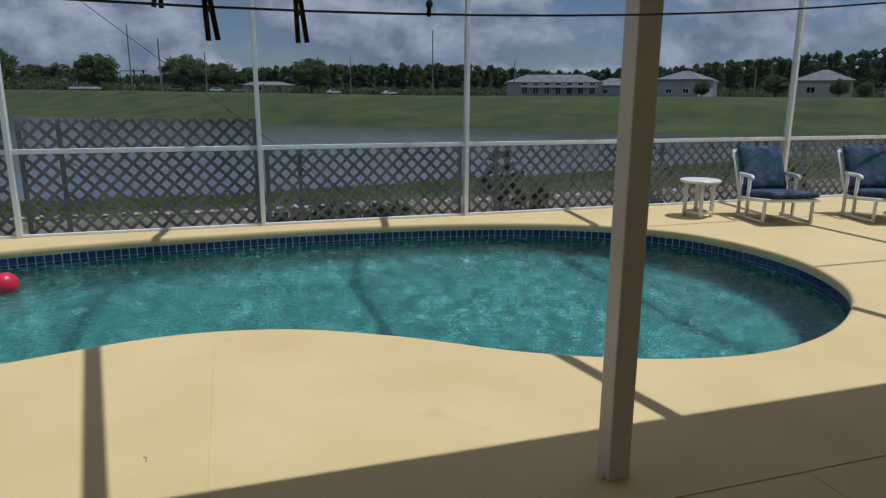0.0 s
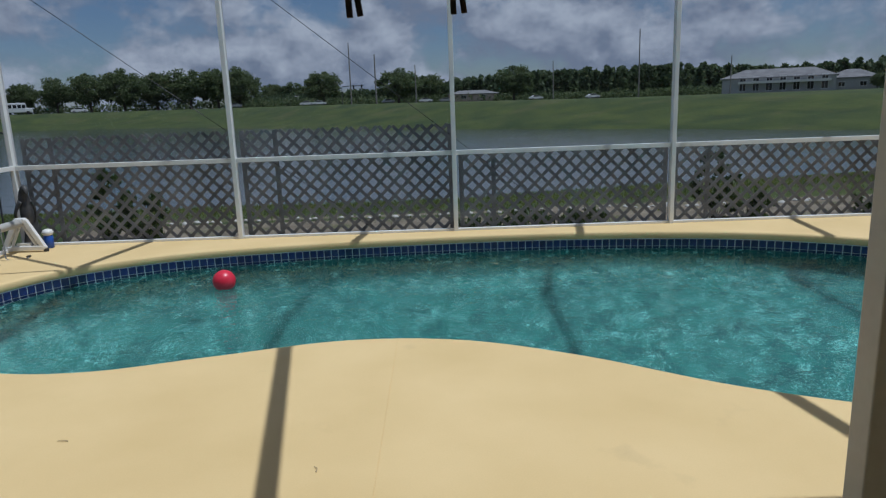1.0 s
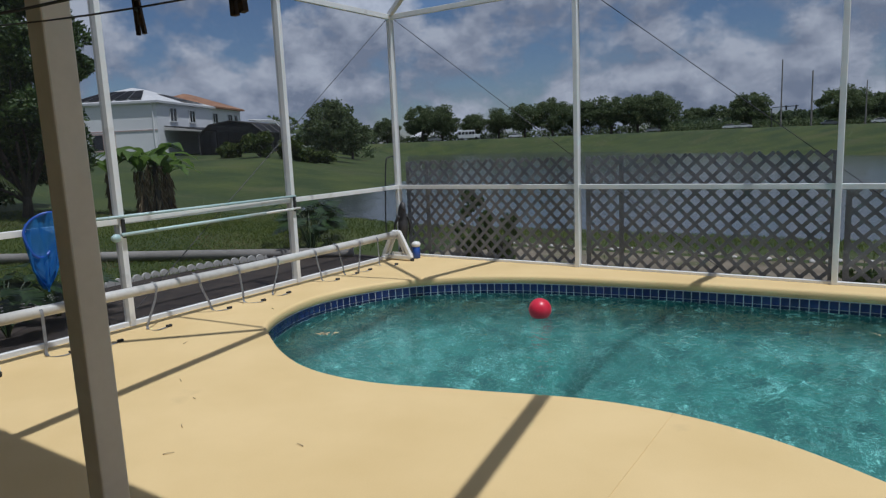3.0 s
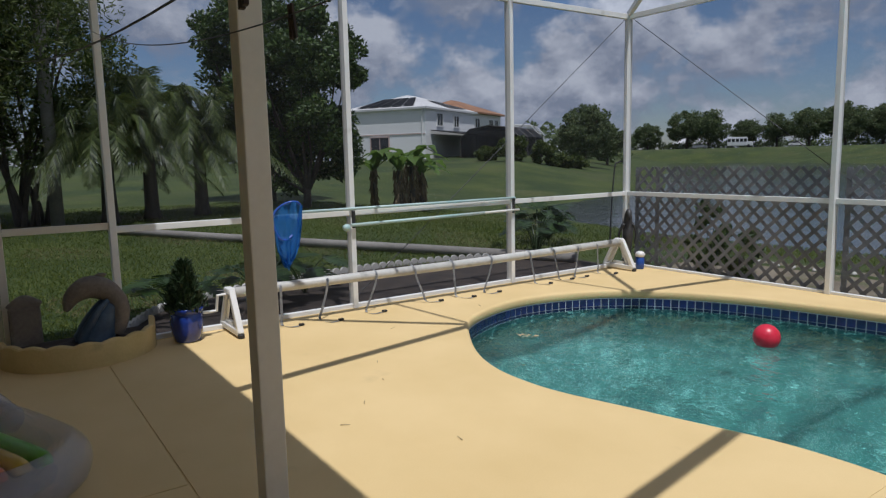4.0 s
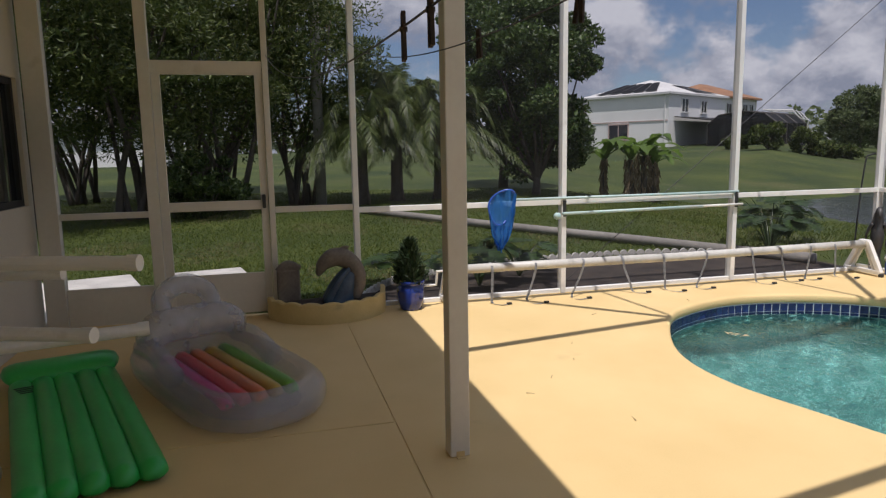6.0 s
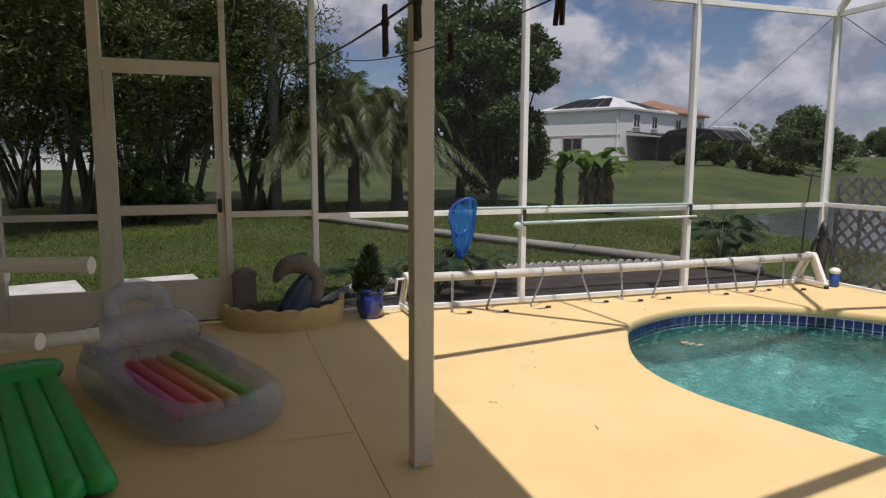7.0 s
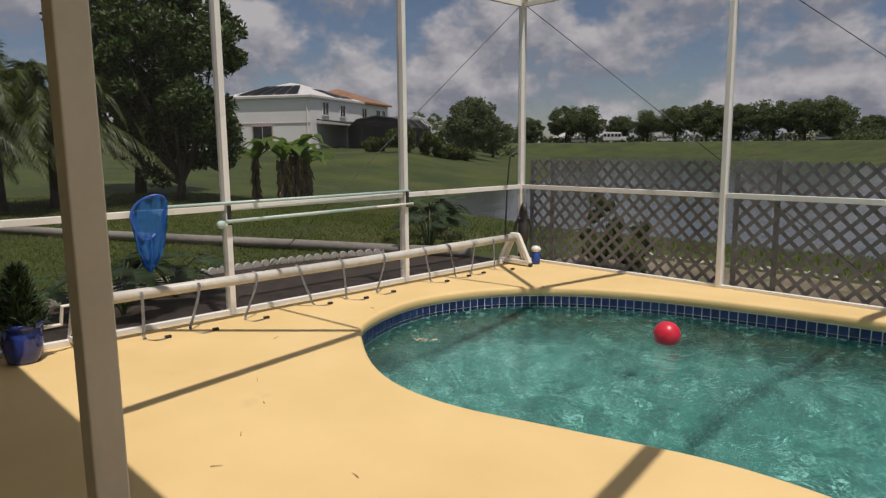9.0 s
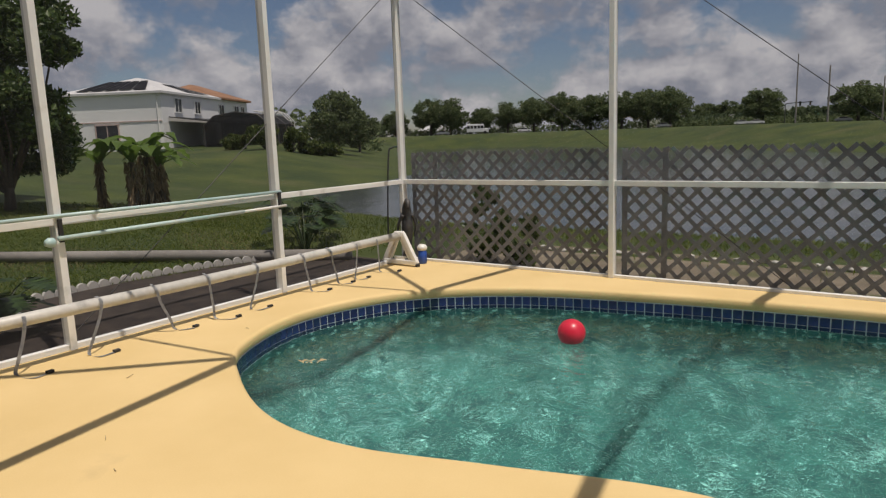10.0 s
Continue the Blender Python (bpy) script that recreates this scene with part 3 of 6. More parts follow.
# ---- pool things ----
M_RED = surface("red_vinyl", (0.55, 0.012, 0.035), (0.62, 0.02, 0.05), 0.35, scale=3, fine=30, bump=0.03, coat=0.3)
M_PVC = surface("white_pvc", (0.66, 0.65, 0.61), (0.76, 0.75, 0.72), 0.35, scale=3, fine=40, bump=0.03, spots=((0.45, 0.42, 0.34), 6, 0.62, 0.5))
M_REEL = surface("weathered_reel_tube", (0.38, 0.37, 0.34), (0.58, 0.57, 0.53), 0.45, scale=2.5, fine=25, bump=0.08, spots=((0.30, 0.29, 0.27), 5, 0.58, 0.7))
M_STRAP = surface("grey_strap", (0.22, 0.23, 0.24), (0.42, 0.43, 0.44), 0.7, scale=20, fine=90)
M_BLUEGLAZE = surface("blue_glaze", (0.008, 0.02, 0.13), (0.02, 0.05, 0.28), 0.15, scale=5, fine=30, bump=0.04, coat=0.5)
M_NET = see_through("blue_net", (0.30, 0.55, 0.90), (0.02, 0.16, 0.50), 0.62)
M_BLUEPL = surface("blue_plastic", (0.015, 0.06, 0.30), (0.03, 0.10, 0.42), 0.35)
M_TEAL = surface("teal_pole", (0.30, 0.46, 0.45), (0.50, 0.60, 0.58), 0.4, scale=3, fine=30, spots=((0.5, 0.5, 0.46), 4, 0.58, 0.6))
M_DOLPHIN = surface("grey_cast_stone", (0.10, 0.085, 0.07), (0.22, 0.185, 0.15), 0.7, scale=5, fine=40, bump=0.3)
M_WAVE = surface("blue_cast_stone", (0.012, 0.03, 0.06), (0.05, 0.09, 0.14), 0.5, scale=9, fine=50, bump=0.3)
M_PLANTER = surface("yellow_planter", (0.50, 0.38, 0.15), (0.62, 0.48, 0.22), 0.75, scale=4, fine=60, bump=0.3, spots=((0.25, 0.2, 0.1), 4, 0.62, 0.5))
M_GREENFLOAT = surface("green_vinyl", (0.010, 0.33, 0.05), (0.02, 0.43, 0.08), 0.38, scale=3, fine=30, bump=0.05, coat=0.2)
M_CUSHION = surface("batik_cushion", (0.005, 0.013, 0.035), (0.022, 0.085, 0.11), 0.9, scale=5.5, fine=18, bump=0.3, spots=((0.09, 0.07, 0.16), 7, 0.52, 0.8))
M_WOODPIN = surface("dark_clothes_peg", (0.025, 0.016, 0.010), (0.06, 0.04, 0.028), 0.8, scale=30, fine=120)
M_DRY = surface("dry_leaf", (0.30, 0.22, 0.12), (0.48, 0.38, 0.22), 0.8, scale=12)
M_LOG = surface("weathered_log", (0.16, 0.15, 0.135), (0.32, 0.30, 0.27), 0.85, scale=2, fine=20, bump=0.5, stretch=(0.3, 1, 1))


def clear_vinyl(name, tint, least=0.16, most=0.42):
    """Thin clear film: mostly see-through, hazy, with a glossy skin."""
    m, n, l, b = base_mat(name)
    b.inputs["Base Color"].default_value = (*tint, 1)
    b.inputs["Roughness"].default_value = 0.08
    b.inputs["Coat Weight"].default_value = 0.6
    t = n.new("ShaderNodeBsdfTransparent")
    t.inputs["Color"].default_value = (0.93, 0.94, 0.95, 1)
    no = n.new("ShaderNodeTexNoise")
    no.inputs["Scale"].default_value = 9.0
    co = n.new("ShaderNodeTexCoord")
    l.new(co.outputs["Object"], no.inputs["Vector"])
    mr = n.new("ShaderNodeMapRange")
    mr.inputs["To Min"].default_value, mr.inputs["To Max"].default_value = least, most
    l.new(no.outputs["Fac"], mr.inputs["Value"])
    mx = n.new("ShaderNodeMixShader")
    l.new(mr.outputs["Result"], mx.inputs["Fac"])
    l.new(t.outputs[0], mx.inputs[1])
    l.new(b.outputs[0], mx.inputs[2])
    l.new(mx.outputs[0], n["Material Output"].inputs["Surface"])
    return m


M_CLEAR = clear_vinyl("clear_vinyl", (0.52, 0.51, 0.56), 0.18, 0.48)
M_PUFF = clear_vinyl("inflated_vinyl", (0.56, 0.55, 0.60), 0.28, 0.52)
M_FILM = clear_vinyl("thin_vinyl_film", (0.5, 0.5, 0.52), 0.03, 0.16)


def ball():
    ob = group_of("beach_ball", (2.78, -1.56, WATER_Z + 0.068), "glossy red ball floating on the pool water", "ball")
    bm = bmesh.new()
    bmesh.ops.create_uvsphere(bm, u_segments=40, v_segments=24, radius=0.106)
    part("shell", bm, M_RED, ob, smooth=True)
    return ob


ball()
rng = random.Random(4)
for x, y in ((1.34, -2.90), (1.40, -2.86), (1.28, -2.93), (5.4, -1.0)):
    bm = bmesh.new()
    c = [(rng.uniform(-0.05, 0.05), rng.uniform(-0.03, 0.03), 0) for _ in range(3)]
    for a in range(5):
        t = rng.uniform(0, 6.28)
        d = Vector((math.cos(t), math.sin(t), 0))
        s = Vector((-d.y, d.x, 0)) * 0.008
        v = [bm.verts.new(p) for p in (-s + Vector((0, 0, 0.002 * a)), d * 0.03 - s + Vector((0, 0, 0.006)), d * 0.055 + Vector((0, 0, 0.003)), d * 0.03 + s + Vector((0, 0, 0.012)), s + Vector((0, 0, 0.002 * a)))]
        bm.faces.new(v)
    o = tagged(part("fallen_leaf", bm, M_DRY), "dry brown leaf floating on the pool", "leaf", "floating leaves")
    o.matrix_basis = pose(x, y, WATER_Z + 0.004)

# ---- solar cover reel along the west screen ----
def reel_stand(parent, y, crank):
    """A moulded A-frame with an open middle, standing across the tube."""
    st = new("stand")
    st.parent = parent
    st.matrix_basis = pose(0.20, y, 0)
    bm = bmesh.new()
    for sx in (-1, 1):
        bar(bm, (sx * 0.225, 0, 0.03), (sx * 0.045, 0, 0.36), 0.055, 0.05, 0.008, (0, 1, 0))
        bar(bm, (sx * 0.15, 0, 0.035), (sx * 0.02, 0, 0.30), 0.03, 0.022, 0.004, (0, 1, 0))
    bar(bm, (-0.23, 0, 0.045), (0.23, 0, 0.045), 0.06, 0.05, 0.008)
    box(bm, (0, 0, 0.355), (0.12, 0.07, 0.06), bevel=0.015)
    box(bm, (0, 0, 0.075), (0.16, 0.03, 0.06), bevel=0.006)
    part("frame", bm, M_PVC, st, "white moulded plastic reel stand")
    for sx in (-1, 1):
        bm = bmesh.new()
        lathe(bm, [(0.024, 0), (0.028, 0.01), (0.028, 0.03), (0.02, 0.036)], 12, (sx * 0.235, 0, 0))
        part("rubber_foot", bm, M_BLACK, st, "black rubber foot")
    if crank:
        bm = bmesh.new()
        pipe(bm, [(0, 0, 0.33), (0, -0.10, 0.33), (-0.02, -0.11, 0.20), (-0.02, -0.22, 0.20)], 0.014, 8)
        part("crank_handle", bm, M_PVC, st)


reel = group_of("pool_cover_reel", (0, 0, 0), "white pool cover reel with an empty weathered tube and hanging straps", "reel")
TX, TZ, TR = 0.20, 0.335, 0.043
bm = bmesh.new()
part("tube", pipe(bm, [(TX, -0.36, TZ), (TX, -1.5, TZ - 0.006), (TX, -2.75, TZ - 0.012), (TX, -4.0, TZ - 0.006), (TX, -5.14, TZ)], TR, 20), M_REEL, reel, "weathered off-white tube", smooth=True)
reel_stand(reel, -0.36, False)
reel_stand(reel, -5.14, True)
rng = random.Random(9)
for y in (-4.72, -4.28, -3.78, -3.36, -2.90, -2.40, -1.86, -1.50, -1.12, -0.80):
    bm = bmesh.new()
    lean, out = rng.uniform(-0.14, 0.14), rng.uniform(0.05, 0.16)
    pts = [(TX - 0.02, y, TZ + TR + 0.001), (TX + TR + 0.003, y, TZ + 0.01), (TX + TR + 0.01, y + lean * 0.2, 0.24), (TX + TR + 0.02, y + lean * 0.7, 0.10), (TX + TR + 0.03, y + lean, 0.012),
           (TX + TR + 0.03 + out, y + lean * 1.3 + 0.06, 0.006), (TX + TR + 0.02 + out, y + lean + 0.13, 0.006)]
    pts = spline(pts, 5, False)
    vs = []
    for k, p in enumerate(pts):
        for sx, dz in ((-1, 0), (1, 0)):
            vs.append(bm.verts.new((p.x + (0.012 * sx if k > 20 else 0.0), p.y + (0 if k > 20 else 0.012 * sx), max(p.z, 0.004))))
    for k in range(len(pts) - 1):
        bm.faces.new((vs[2 * k], vs[2 * k + 1], vs[2 * k + 3], vs[2 * k + 2]))
    bmesh.ops.solidify(bm, geom=bm.faces[:], thickness=0.003)
    o = part("strap", bm, M_STRAP, reel, "grey webbing strap")
    bm = bmesh.new()
    box(bm, (TX + TR + 0.02 + out, y + lean + 0.14, 0.012), (0.03, 0.045, 0.018), bevel=0.003)
    part("clip", bm, M_BLACK, o)

# ---- poles and net on the west rail ----
net = group_of("leaf_net", (0, 0, 0), "blue leaf skimmer net hanging from the screen rail on a pole", "pool net")
bm = bmesh.new()
hoop = [(0.07 + 0.02 * math.sin(t * 2), -4.56 + 0.13 * math.cos(t), 0.94 + 0.10 * math.sin(t) - 0.12 * max(0, -math.sin(t)) + 0.05 * math.cos(t)) for t in np.linspace(0, 2 * math.pi, 28)]
part("hoop", pipe(bm, hoop, 0.011, 8, caps=False), M_BLUEPL, net, "blue plastic hoop", smooth=True)
verts, faces = [], []
nh = len(hoop) - 1
for j, (s, dz) in enumerate(((1.0, 0.0), (0.92, -0.12), (0.75, -0.25), (0.45, -0.35), (0.08, -0.43))):
    for k in range(nh):
        x, y, z = hoop[k]
        zc = 0.92
        verts.append((0.07 + (x - 0.07) * s + 0.03 * math.sin(k * 1.7 + j), -4.57 + (y + 4.57) * s + 0.012 * math.sin(k * 2.3 + j * 2), zc + (z - zc) * (1 - j * 0.22) + dz * (1 + 0.05 * math.sin(k))))
for j in range(4):
    faces += [(j * nh + k, j * nh + (k + 1) % nh, (j + 1) * nh + (k + 1) % nh, (j + 1) * nh + k) for k in range(nh)]
raw("bag", verts, faces, M_NET, net, smooth=True)
bm = bmesh.new()
part("pole", pipe(bm, [(0.06, -4.42, 0.952), (0.045, -1.9, 0.952)], 0.014, 10), M_TEAL, net, "faded teal telescopic pole", smooth=True)
vac = group_of("vacuum_pole", (0, 0, 0), "teal pool pole with a white end clipped to the screen posts", "pool pole")
bm = bmesh.new()
part("pole", pipe(bm, [(0.075, -3.93, 0.80), (0.065, -2.35, 0.815)], 0.016, 10), M_TEAL, vac, smooth=True)
bm = bmesh.new()
part("pole_end", pipe(bm, [(0.065, -2.35, 0.815), (0.065, -1.86, 0.82)], 0.013, 10), M_PVC, vac, "white inner pole", smooth=True)
for y, z in ((-3.90, 0.80), (-1.93, 0.82)):
    bm = bmesh.new()
    box(bm, (0.058, y, z + 0.05), (0.02, 0.03, 0.16), bevel=0.004)
    part("clip", bm, M_BLACK, vac, "dark clip on the post")
bm = bmesh.new()
lathe(bm, [(0.02, 0), (0.045, 0.012), (0.05, 0.05), (0.03, 0.075), (0.015, 0.08)], 16)
o = part("float_head", bm, M_TEAL, vac, "grey-green vacuum head", smooth=True)
o.matrix_basis = pose(0.075, -3.95, 0.78, 90, 0, 0) @ Matrix.Diagonal((0.7, 0.7, 0.9, 1))

# ---- potted conifer ----
def needle_cone(n, h, r, seed, size):
    rg = np.random.RandomState(seed)
    v, f = [], []
    for k in range(n):
        z = h * rg.rand() ** 1.3
        a = rg.rand() * 6.283
        rr = r * (1 - z / h) ** 0.6 * (0.35 + 0.65 * rg.rand()) * (0.85 + 0.25 * math.sin(a * 5 + z * 20)) + 0.006
        c = np.array([rr * math.cos(a), rr * math.sin(a), z])
        d = np.array([math.cos(a) * 0.5, math.sin(a) * 0.5, 0.9]) + rg.randn(3) * 0.35
        d = d / np.linalg.norm(d) * size * (0.6 + 0.8 * rg.rand())
        s = np.cross(d, rg.randn(3))
        s = s / np.linalg.norm(s) * size * 0.16
        i = len(v)
        v += [tuple(c - s), tuple(c + s), tuple(c + d + s * 0.3), tuple(c + d - s * 0.3)]
        f.append((i, i + 1, i + 2, i + 3))
    return v, f


M_CONIFER = leafy("conifer_needles", (0.008, 0.020, 0.008), (0.04, 0.075, 0.025), 0.6, 0.15)
pot = group_of("potted_conifer", (0.22, -5.50, 0), "small cone-shaped conifer in a glazed cobalt blue pot", "potted plant")
bm = bmesh.new()
lathe(bm, [(0.085, 0.0), (0.10, 0.01), (0.118, 0.08), (0.126, 0.16), (0.118, 0.225), (0.108, 0.235), (0.132, 0.245), (0.136, 0.27), (0.124, 0.275), (0.116, 0.265), (0.112, 0.235), (0.02, 0.233)], 32)
part("pot", bm, M_BLUEGLAZE, pot, "glossy cobalt blue ceramic pot", smooth=True)
bm = bmesh.new()
lathe(bm, [(0.105, 0.225), (0.11, 0.238), (0.06, 0.246), (0.01, 0.248)], 20)
part("soil", bm, M_SOIL, pot)
v, f = needle_cone(3000, 0.38, 0.15, 3, 0.05)
o = raw("foliage", [(x, y, z + 0.245) for x, y, z in v], f, M_CONIFER, pot)
bm = bmesh.new()
part("stem", pipe(bm, [(0, 0, 0.24), (0.004, 0.002, 0.58)], 0.010, 7, r_end=0.003), M_BARK, pot)
# ---- corner planter with the dolphin ----
planter = group_of("corner_planter", (0.05, -6.24, 0), "yellow scalloped half-round planter full of dark soil", "planter")
bm = bmesh.new()
NS = 72
R0, R1 = 0.50, 0.465
ringv = []
for k in range(NS + 1):
    t = -math.pi / 2 + math.pi * k / NS
    top = 0.165 + 0.018 * abs(math.sin(k / NS * math.pi * 9)) + 0.05 * max(0, (k / NS - 0.86)) / 0.14
    ca, sa = math.cos(t), math.sin(t)
    ringv.append([bm.verts.new(p) for p in ((R0 * 1.02 * ca, R0 * 1.06 * sa, 0.0), (R0 * ca, R0 * 1.06 * sa, top - 0.012), (R0 * ca - 0.008 * ca, (R0 * 1.06 - 0.008) * sa, top), (R1 * ca, R1 * 1.05 * sa, top), (R1 * ca, R1 * 1.05 * sa, 0.0))])
for a, b in zip(ringv, ringv[1:]):
    for j in range(4):
        bm.faces.new((a[j], b[j], b[j + 1], a[j + 1]))
part("rim", bm, M_PLANTER, planter, "yellow scalloped rim", smooth=False)
bm = bmesh.new()
v = [bm.verts.new((R1 * math.cos(t) - 0.005, R1 * 1.04 * math.sin(t), 0.13 + 0.012 * math.sin(t * 9))) for t in np.linspace(-math.pi / 2, math.pi / 2, 30)]
c = bm.verts.new((0.12, 0.0, 0.155))
for a, b in zip(v, v[1:]):
    bm.faces.new((a, b, c))
part("soil", bm, M_SOIL, planter)

def swept(bm, pts, radii, sides=16, flat=1.0, side=(1, 0, 0)):
    """A body swept along a curve, with radii, flattened along the side axis."""
    pts = [Vector(p) for p in pts]
    side = Vector(side)
    rings = []
    for k, p in enumerate(pts):
        d = (pts[min(k + 1, len(pts) - 1)] - pts[max(k - 1, 0)]).normalized()
        u = side.copy()
        v = d.cross(u).normalized()
        rings.append([bm.verts.new(p + u * math.cos(t) * radii[k] * flat + v * math.sin(t) * radii[k]) for t in [6.2832 * s / sides for s in range(sides)]])
    for a, b in zip(rings, rings[1:]):
        for s in range(sides):
            bm.faces.new((a[s], a[(s + 1) % sides], b[(s + 1) % sides], b[s]))
    bm.faces.new(rings[0][::-1])
    bm.faces.new(rings[-1])
    return bm


# one arched figure on a curling wave, all in one plain mesh
bm = bmesh.new()
body = spline([(0, 0.16, 0.02), (0, 0.21, 0.14), (0, 0.20, 0.27), (0, 0.11, 0.385), (0, -0.02, 0.42), (0, -0.14, 0.36), (0, -0.20, 0.25)], 6, False)
rad = np.interp(np.linspace(0, 1, len(body)), [0, 0.3, 0.55, 0.72, 0.88, 1.0], [0.06, 0.08, 0.092, 0.086, 0.058, 0.018])
swept(bm, body, list(rad), 18, 0.85)
swept(bm, spline([(0, 0.02, 0.45), (0, 0.08, 0.50), (0, 0.13, 0.51)], 4, False), [0.05, 0.045, 0.04, 0.034, 0.028, 0.022, 0.016, 0.010, 0.004], 10, 0.35)
n_body = len(bm.faces)
swept(bm, spline([(0, 0.0, 0.0), (0, 0.03, 0.10), (0, 0.08, 0.20), (0, 0.13, 0.28)], 5, False), list(np.linspace(0.17, 0.07, 16)), 16, 1.0)
for k in range(4):
    swept(bm, spline([(0.10 - 0.05 * k, -0.12, 0.0), (0.12 - 0.05 * k, -0.06 + 0.02 * k, 0.12), (0.10 - 0.05 * k, 0.03 + 0.02 * k, 0.24), (0.06 - 0.03 * k, 0.12, 0.31)], 4, False), list(np.linspace(0.05, 0.018, 13)), 8, 1.0)
dolphin = tagged(part("dolphin_statue", bm, M_DOLPHIN, smooth=True), "brown-grey dolphin statue leaping over a dark blue wave", "statue")
dolphin.data.materials.append(M_WAVE)
for f in dolphin.data.polygons:
    f.material_index = 1 if f.index >= n_body else 0
dolphin.matrix_basis = pose(0.26, -6.16, 0.140) @ Matrix.Diagonal((0.86, 0.86, 0.92, 1))
bm = bmesh.new()
box(bm, (0, 0, 0.15), (0.05, 0.20, 0.30), bevel=0.02)
swept(bm, spline([(0, -0.08, 0.27), (0, 0.0, 0.33), (0, 0.09, 0.28)], 5, False), list(np.linspace(0.05, 0.05, 11)), 10, 0.5)
o = tagged(part("garden_stone", bm, M_DOLPHIN, smooth=False), "grey upright garden stone standing in the planter", "stone")
o.matrix_basis = pose(0.17, -6.58, 0.13, 0, 0, 8)

# ---- floats ----
lounge = group_of("clear_float", (1.98, -7.02, 0), "clear inflatable pool lounger with rainbow tubes lying on the patio", "pool float", turn=25)
lounge.matrix_basis = lounge.matrix_basis @ Matrix.Diagonal((0.93, 0.90, 1, 1))


def rounded(bm, pts, r, sides=14, flat=1.0):
    return pipe(bm, pts, r, sides, caps=True)


rim = spline([(-0.64, -0.33, 0.12), (0.35, -0.355, 0.11), (0.68, -0.23, 0.11), (0.76, 0.0, 0.11), (0.68, 0.23, 0.11), (0.35, 0.355, 0.11), (-0.64, 0.33, 0.12), (-0.74, 0.0, 0.13)], 10, True)
bm = bmesh.new()
pts = rim + rim[:1]
part("rim_tube", pipe(bm, pts, 0.105, 18, caps=False), M_CLEAR, lounge, "clear glossy outer tube", smooth=True)
for j, (nm, c) in enumerate((("magenta_tube", (0.62, 0.03, 0.28)), ("red_tube", (0.75, 0.05, 0.06)), ("orange_tube", (0.75, 0.19, 0.03)), ("yellow_tube", (0.62, 0.42, 0.03)), ("green_tube", (0.16, 0.50, 0.02)))):
    mt = surface(nm, tuple(0.8 * q for q in c), c, 0.3, scale=4, fine=30, bump=0.1, coat=0.4)
    bm = bmesh.new()
    y = -0.212 + 0.106 * j
    pipe(bm, spline([(-0.56, y, 0.10), (-0.50, y, 0.12), (0.0, y, 0.12), (0.46, y, 0.115), (0.52, y, 0.09)], 4, False), 0.044, 14)
    part("tube", bm, mt, lounge, nm.replace("_", " ") + " of thin vinyl", smooth=True)
bm = bmesh.new()
swept(bm, spline([(-0.50, -0.37, 0.29), (-0.58, -0.22, 0.33), (-0.60, 0.0, 0.335), (-0.58, 0.22, 0.33), (-0.50, 0.37, 0.29)], 6, False), list(np.r_[np.linspace(0.07, 0.125, 5), np.full(15, 0.13), np.linspace(0.125, 0.07, 5)]), 18, 0.9, (0, 0, 1))
part("pillow", bm, M_PUFF, lounge, "clear inflated headrest", smooth=True)
bm = bmesh.new()
arch = spline([(-0.64, -0.18, 0.40), (-0.70, -0.165, 0.51), (-0.73, 0.0, 0.575), (-0.70, 0.165, 0.51), (-0.64, 0.18, 0.40)], 6, False)
part("handle_loop", pipe(bm, arch, 0.07, 14), M_PUFF, lounge, smooth=True)
bm = bmesh.new()
bm.faces.new([bm.verts.new((p.x * 0.88, p.y * 0.88, 0.192)) for p in rim])
part("top_sheet", bm, M_FILM, lounge)
bm = bmesh.new()
sheet = [bm.verts.new((p.x * 0.9, p.y * 0.9, 0.045)) for p in rim]
bm.faces.new(sheet)
part("bottom_sheet", bm, M_CLEAR, lounge)
for y in (-0.345, 0.345):
    bm = bmesh.new()
    part("arm_tube", pipe(bm, spline([(-0.62, y, 0.21), (-0.3, y, 0.23), (0.0, y, 0.16)], 5, False), 0.07, 14), M_CLEAR, lounge, smooth=True)

green = group_of("green_float", (2.235, -7.80, 0), "green ribbed inflatable mattress lying on the patio", "pool float", turn=18.5)
for j in range(5):
    y = -0.232 + 0.116 * j
    bm = bmesh.new()
    swept(bm, spline([(-0.66, y, 0.035), (-0.60, y, 0.052), (0.0, y + 0.004 * (j % 2), 0.054), (0.85, y, 0.053), (0.95, y, 0.035)], 5, False), list(np.r_[0.03, 0.045, np.full(17, 0.056), 0.048, 0.025]), 14, 1.18, (0, 1, 0))
    part("tube", bm, M_GREENFLOAT, green, smooth=True)
bm = bmesh.new()
box(bm, (0.12, 0.0, 0.035), (1.60, 0.46, 0.012), bevel=0.004)
part("sheet", bm, M_GREENFLOAT, green)
bm = bmesh.new()
swept(bm, spline([(-0.80, -0.29, 0.06), (-0.80, -0.24, 0.085), (-0.80, 0.0, 0.085), (-0.80, 0.24, 0.085), (-0.80, 0.29, 0.06)], 5, False), list(np.r_[np.linspace(0.04, 0.08, 4), np.full(13, 0.08), np.linspace(0.08, 0.04, 4)]), 16, 1.9, (1, 0, 0))
part("pillow", bm, M_GREENFLOAT, green, smooth=True)
for j in range(4):
    bm = bmesh.new()
    box(bm, (-0.45 + 0.035 * j, -0.216 + 0.004 * j, 0.112), (0.014, 0.10 - 0.012 * j, 0.002))
    part("printed_bar", bm, M_BLACK, green, "dark printed mark")

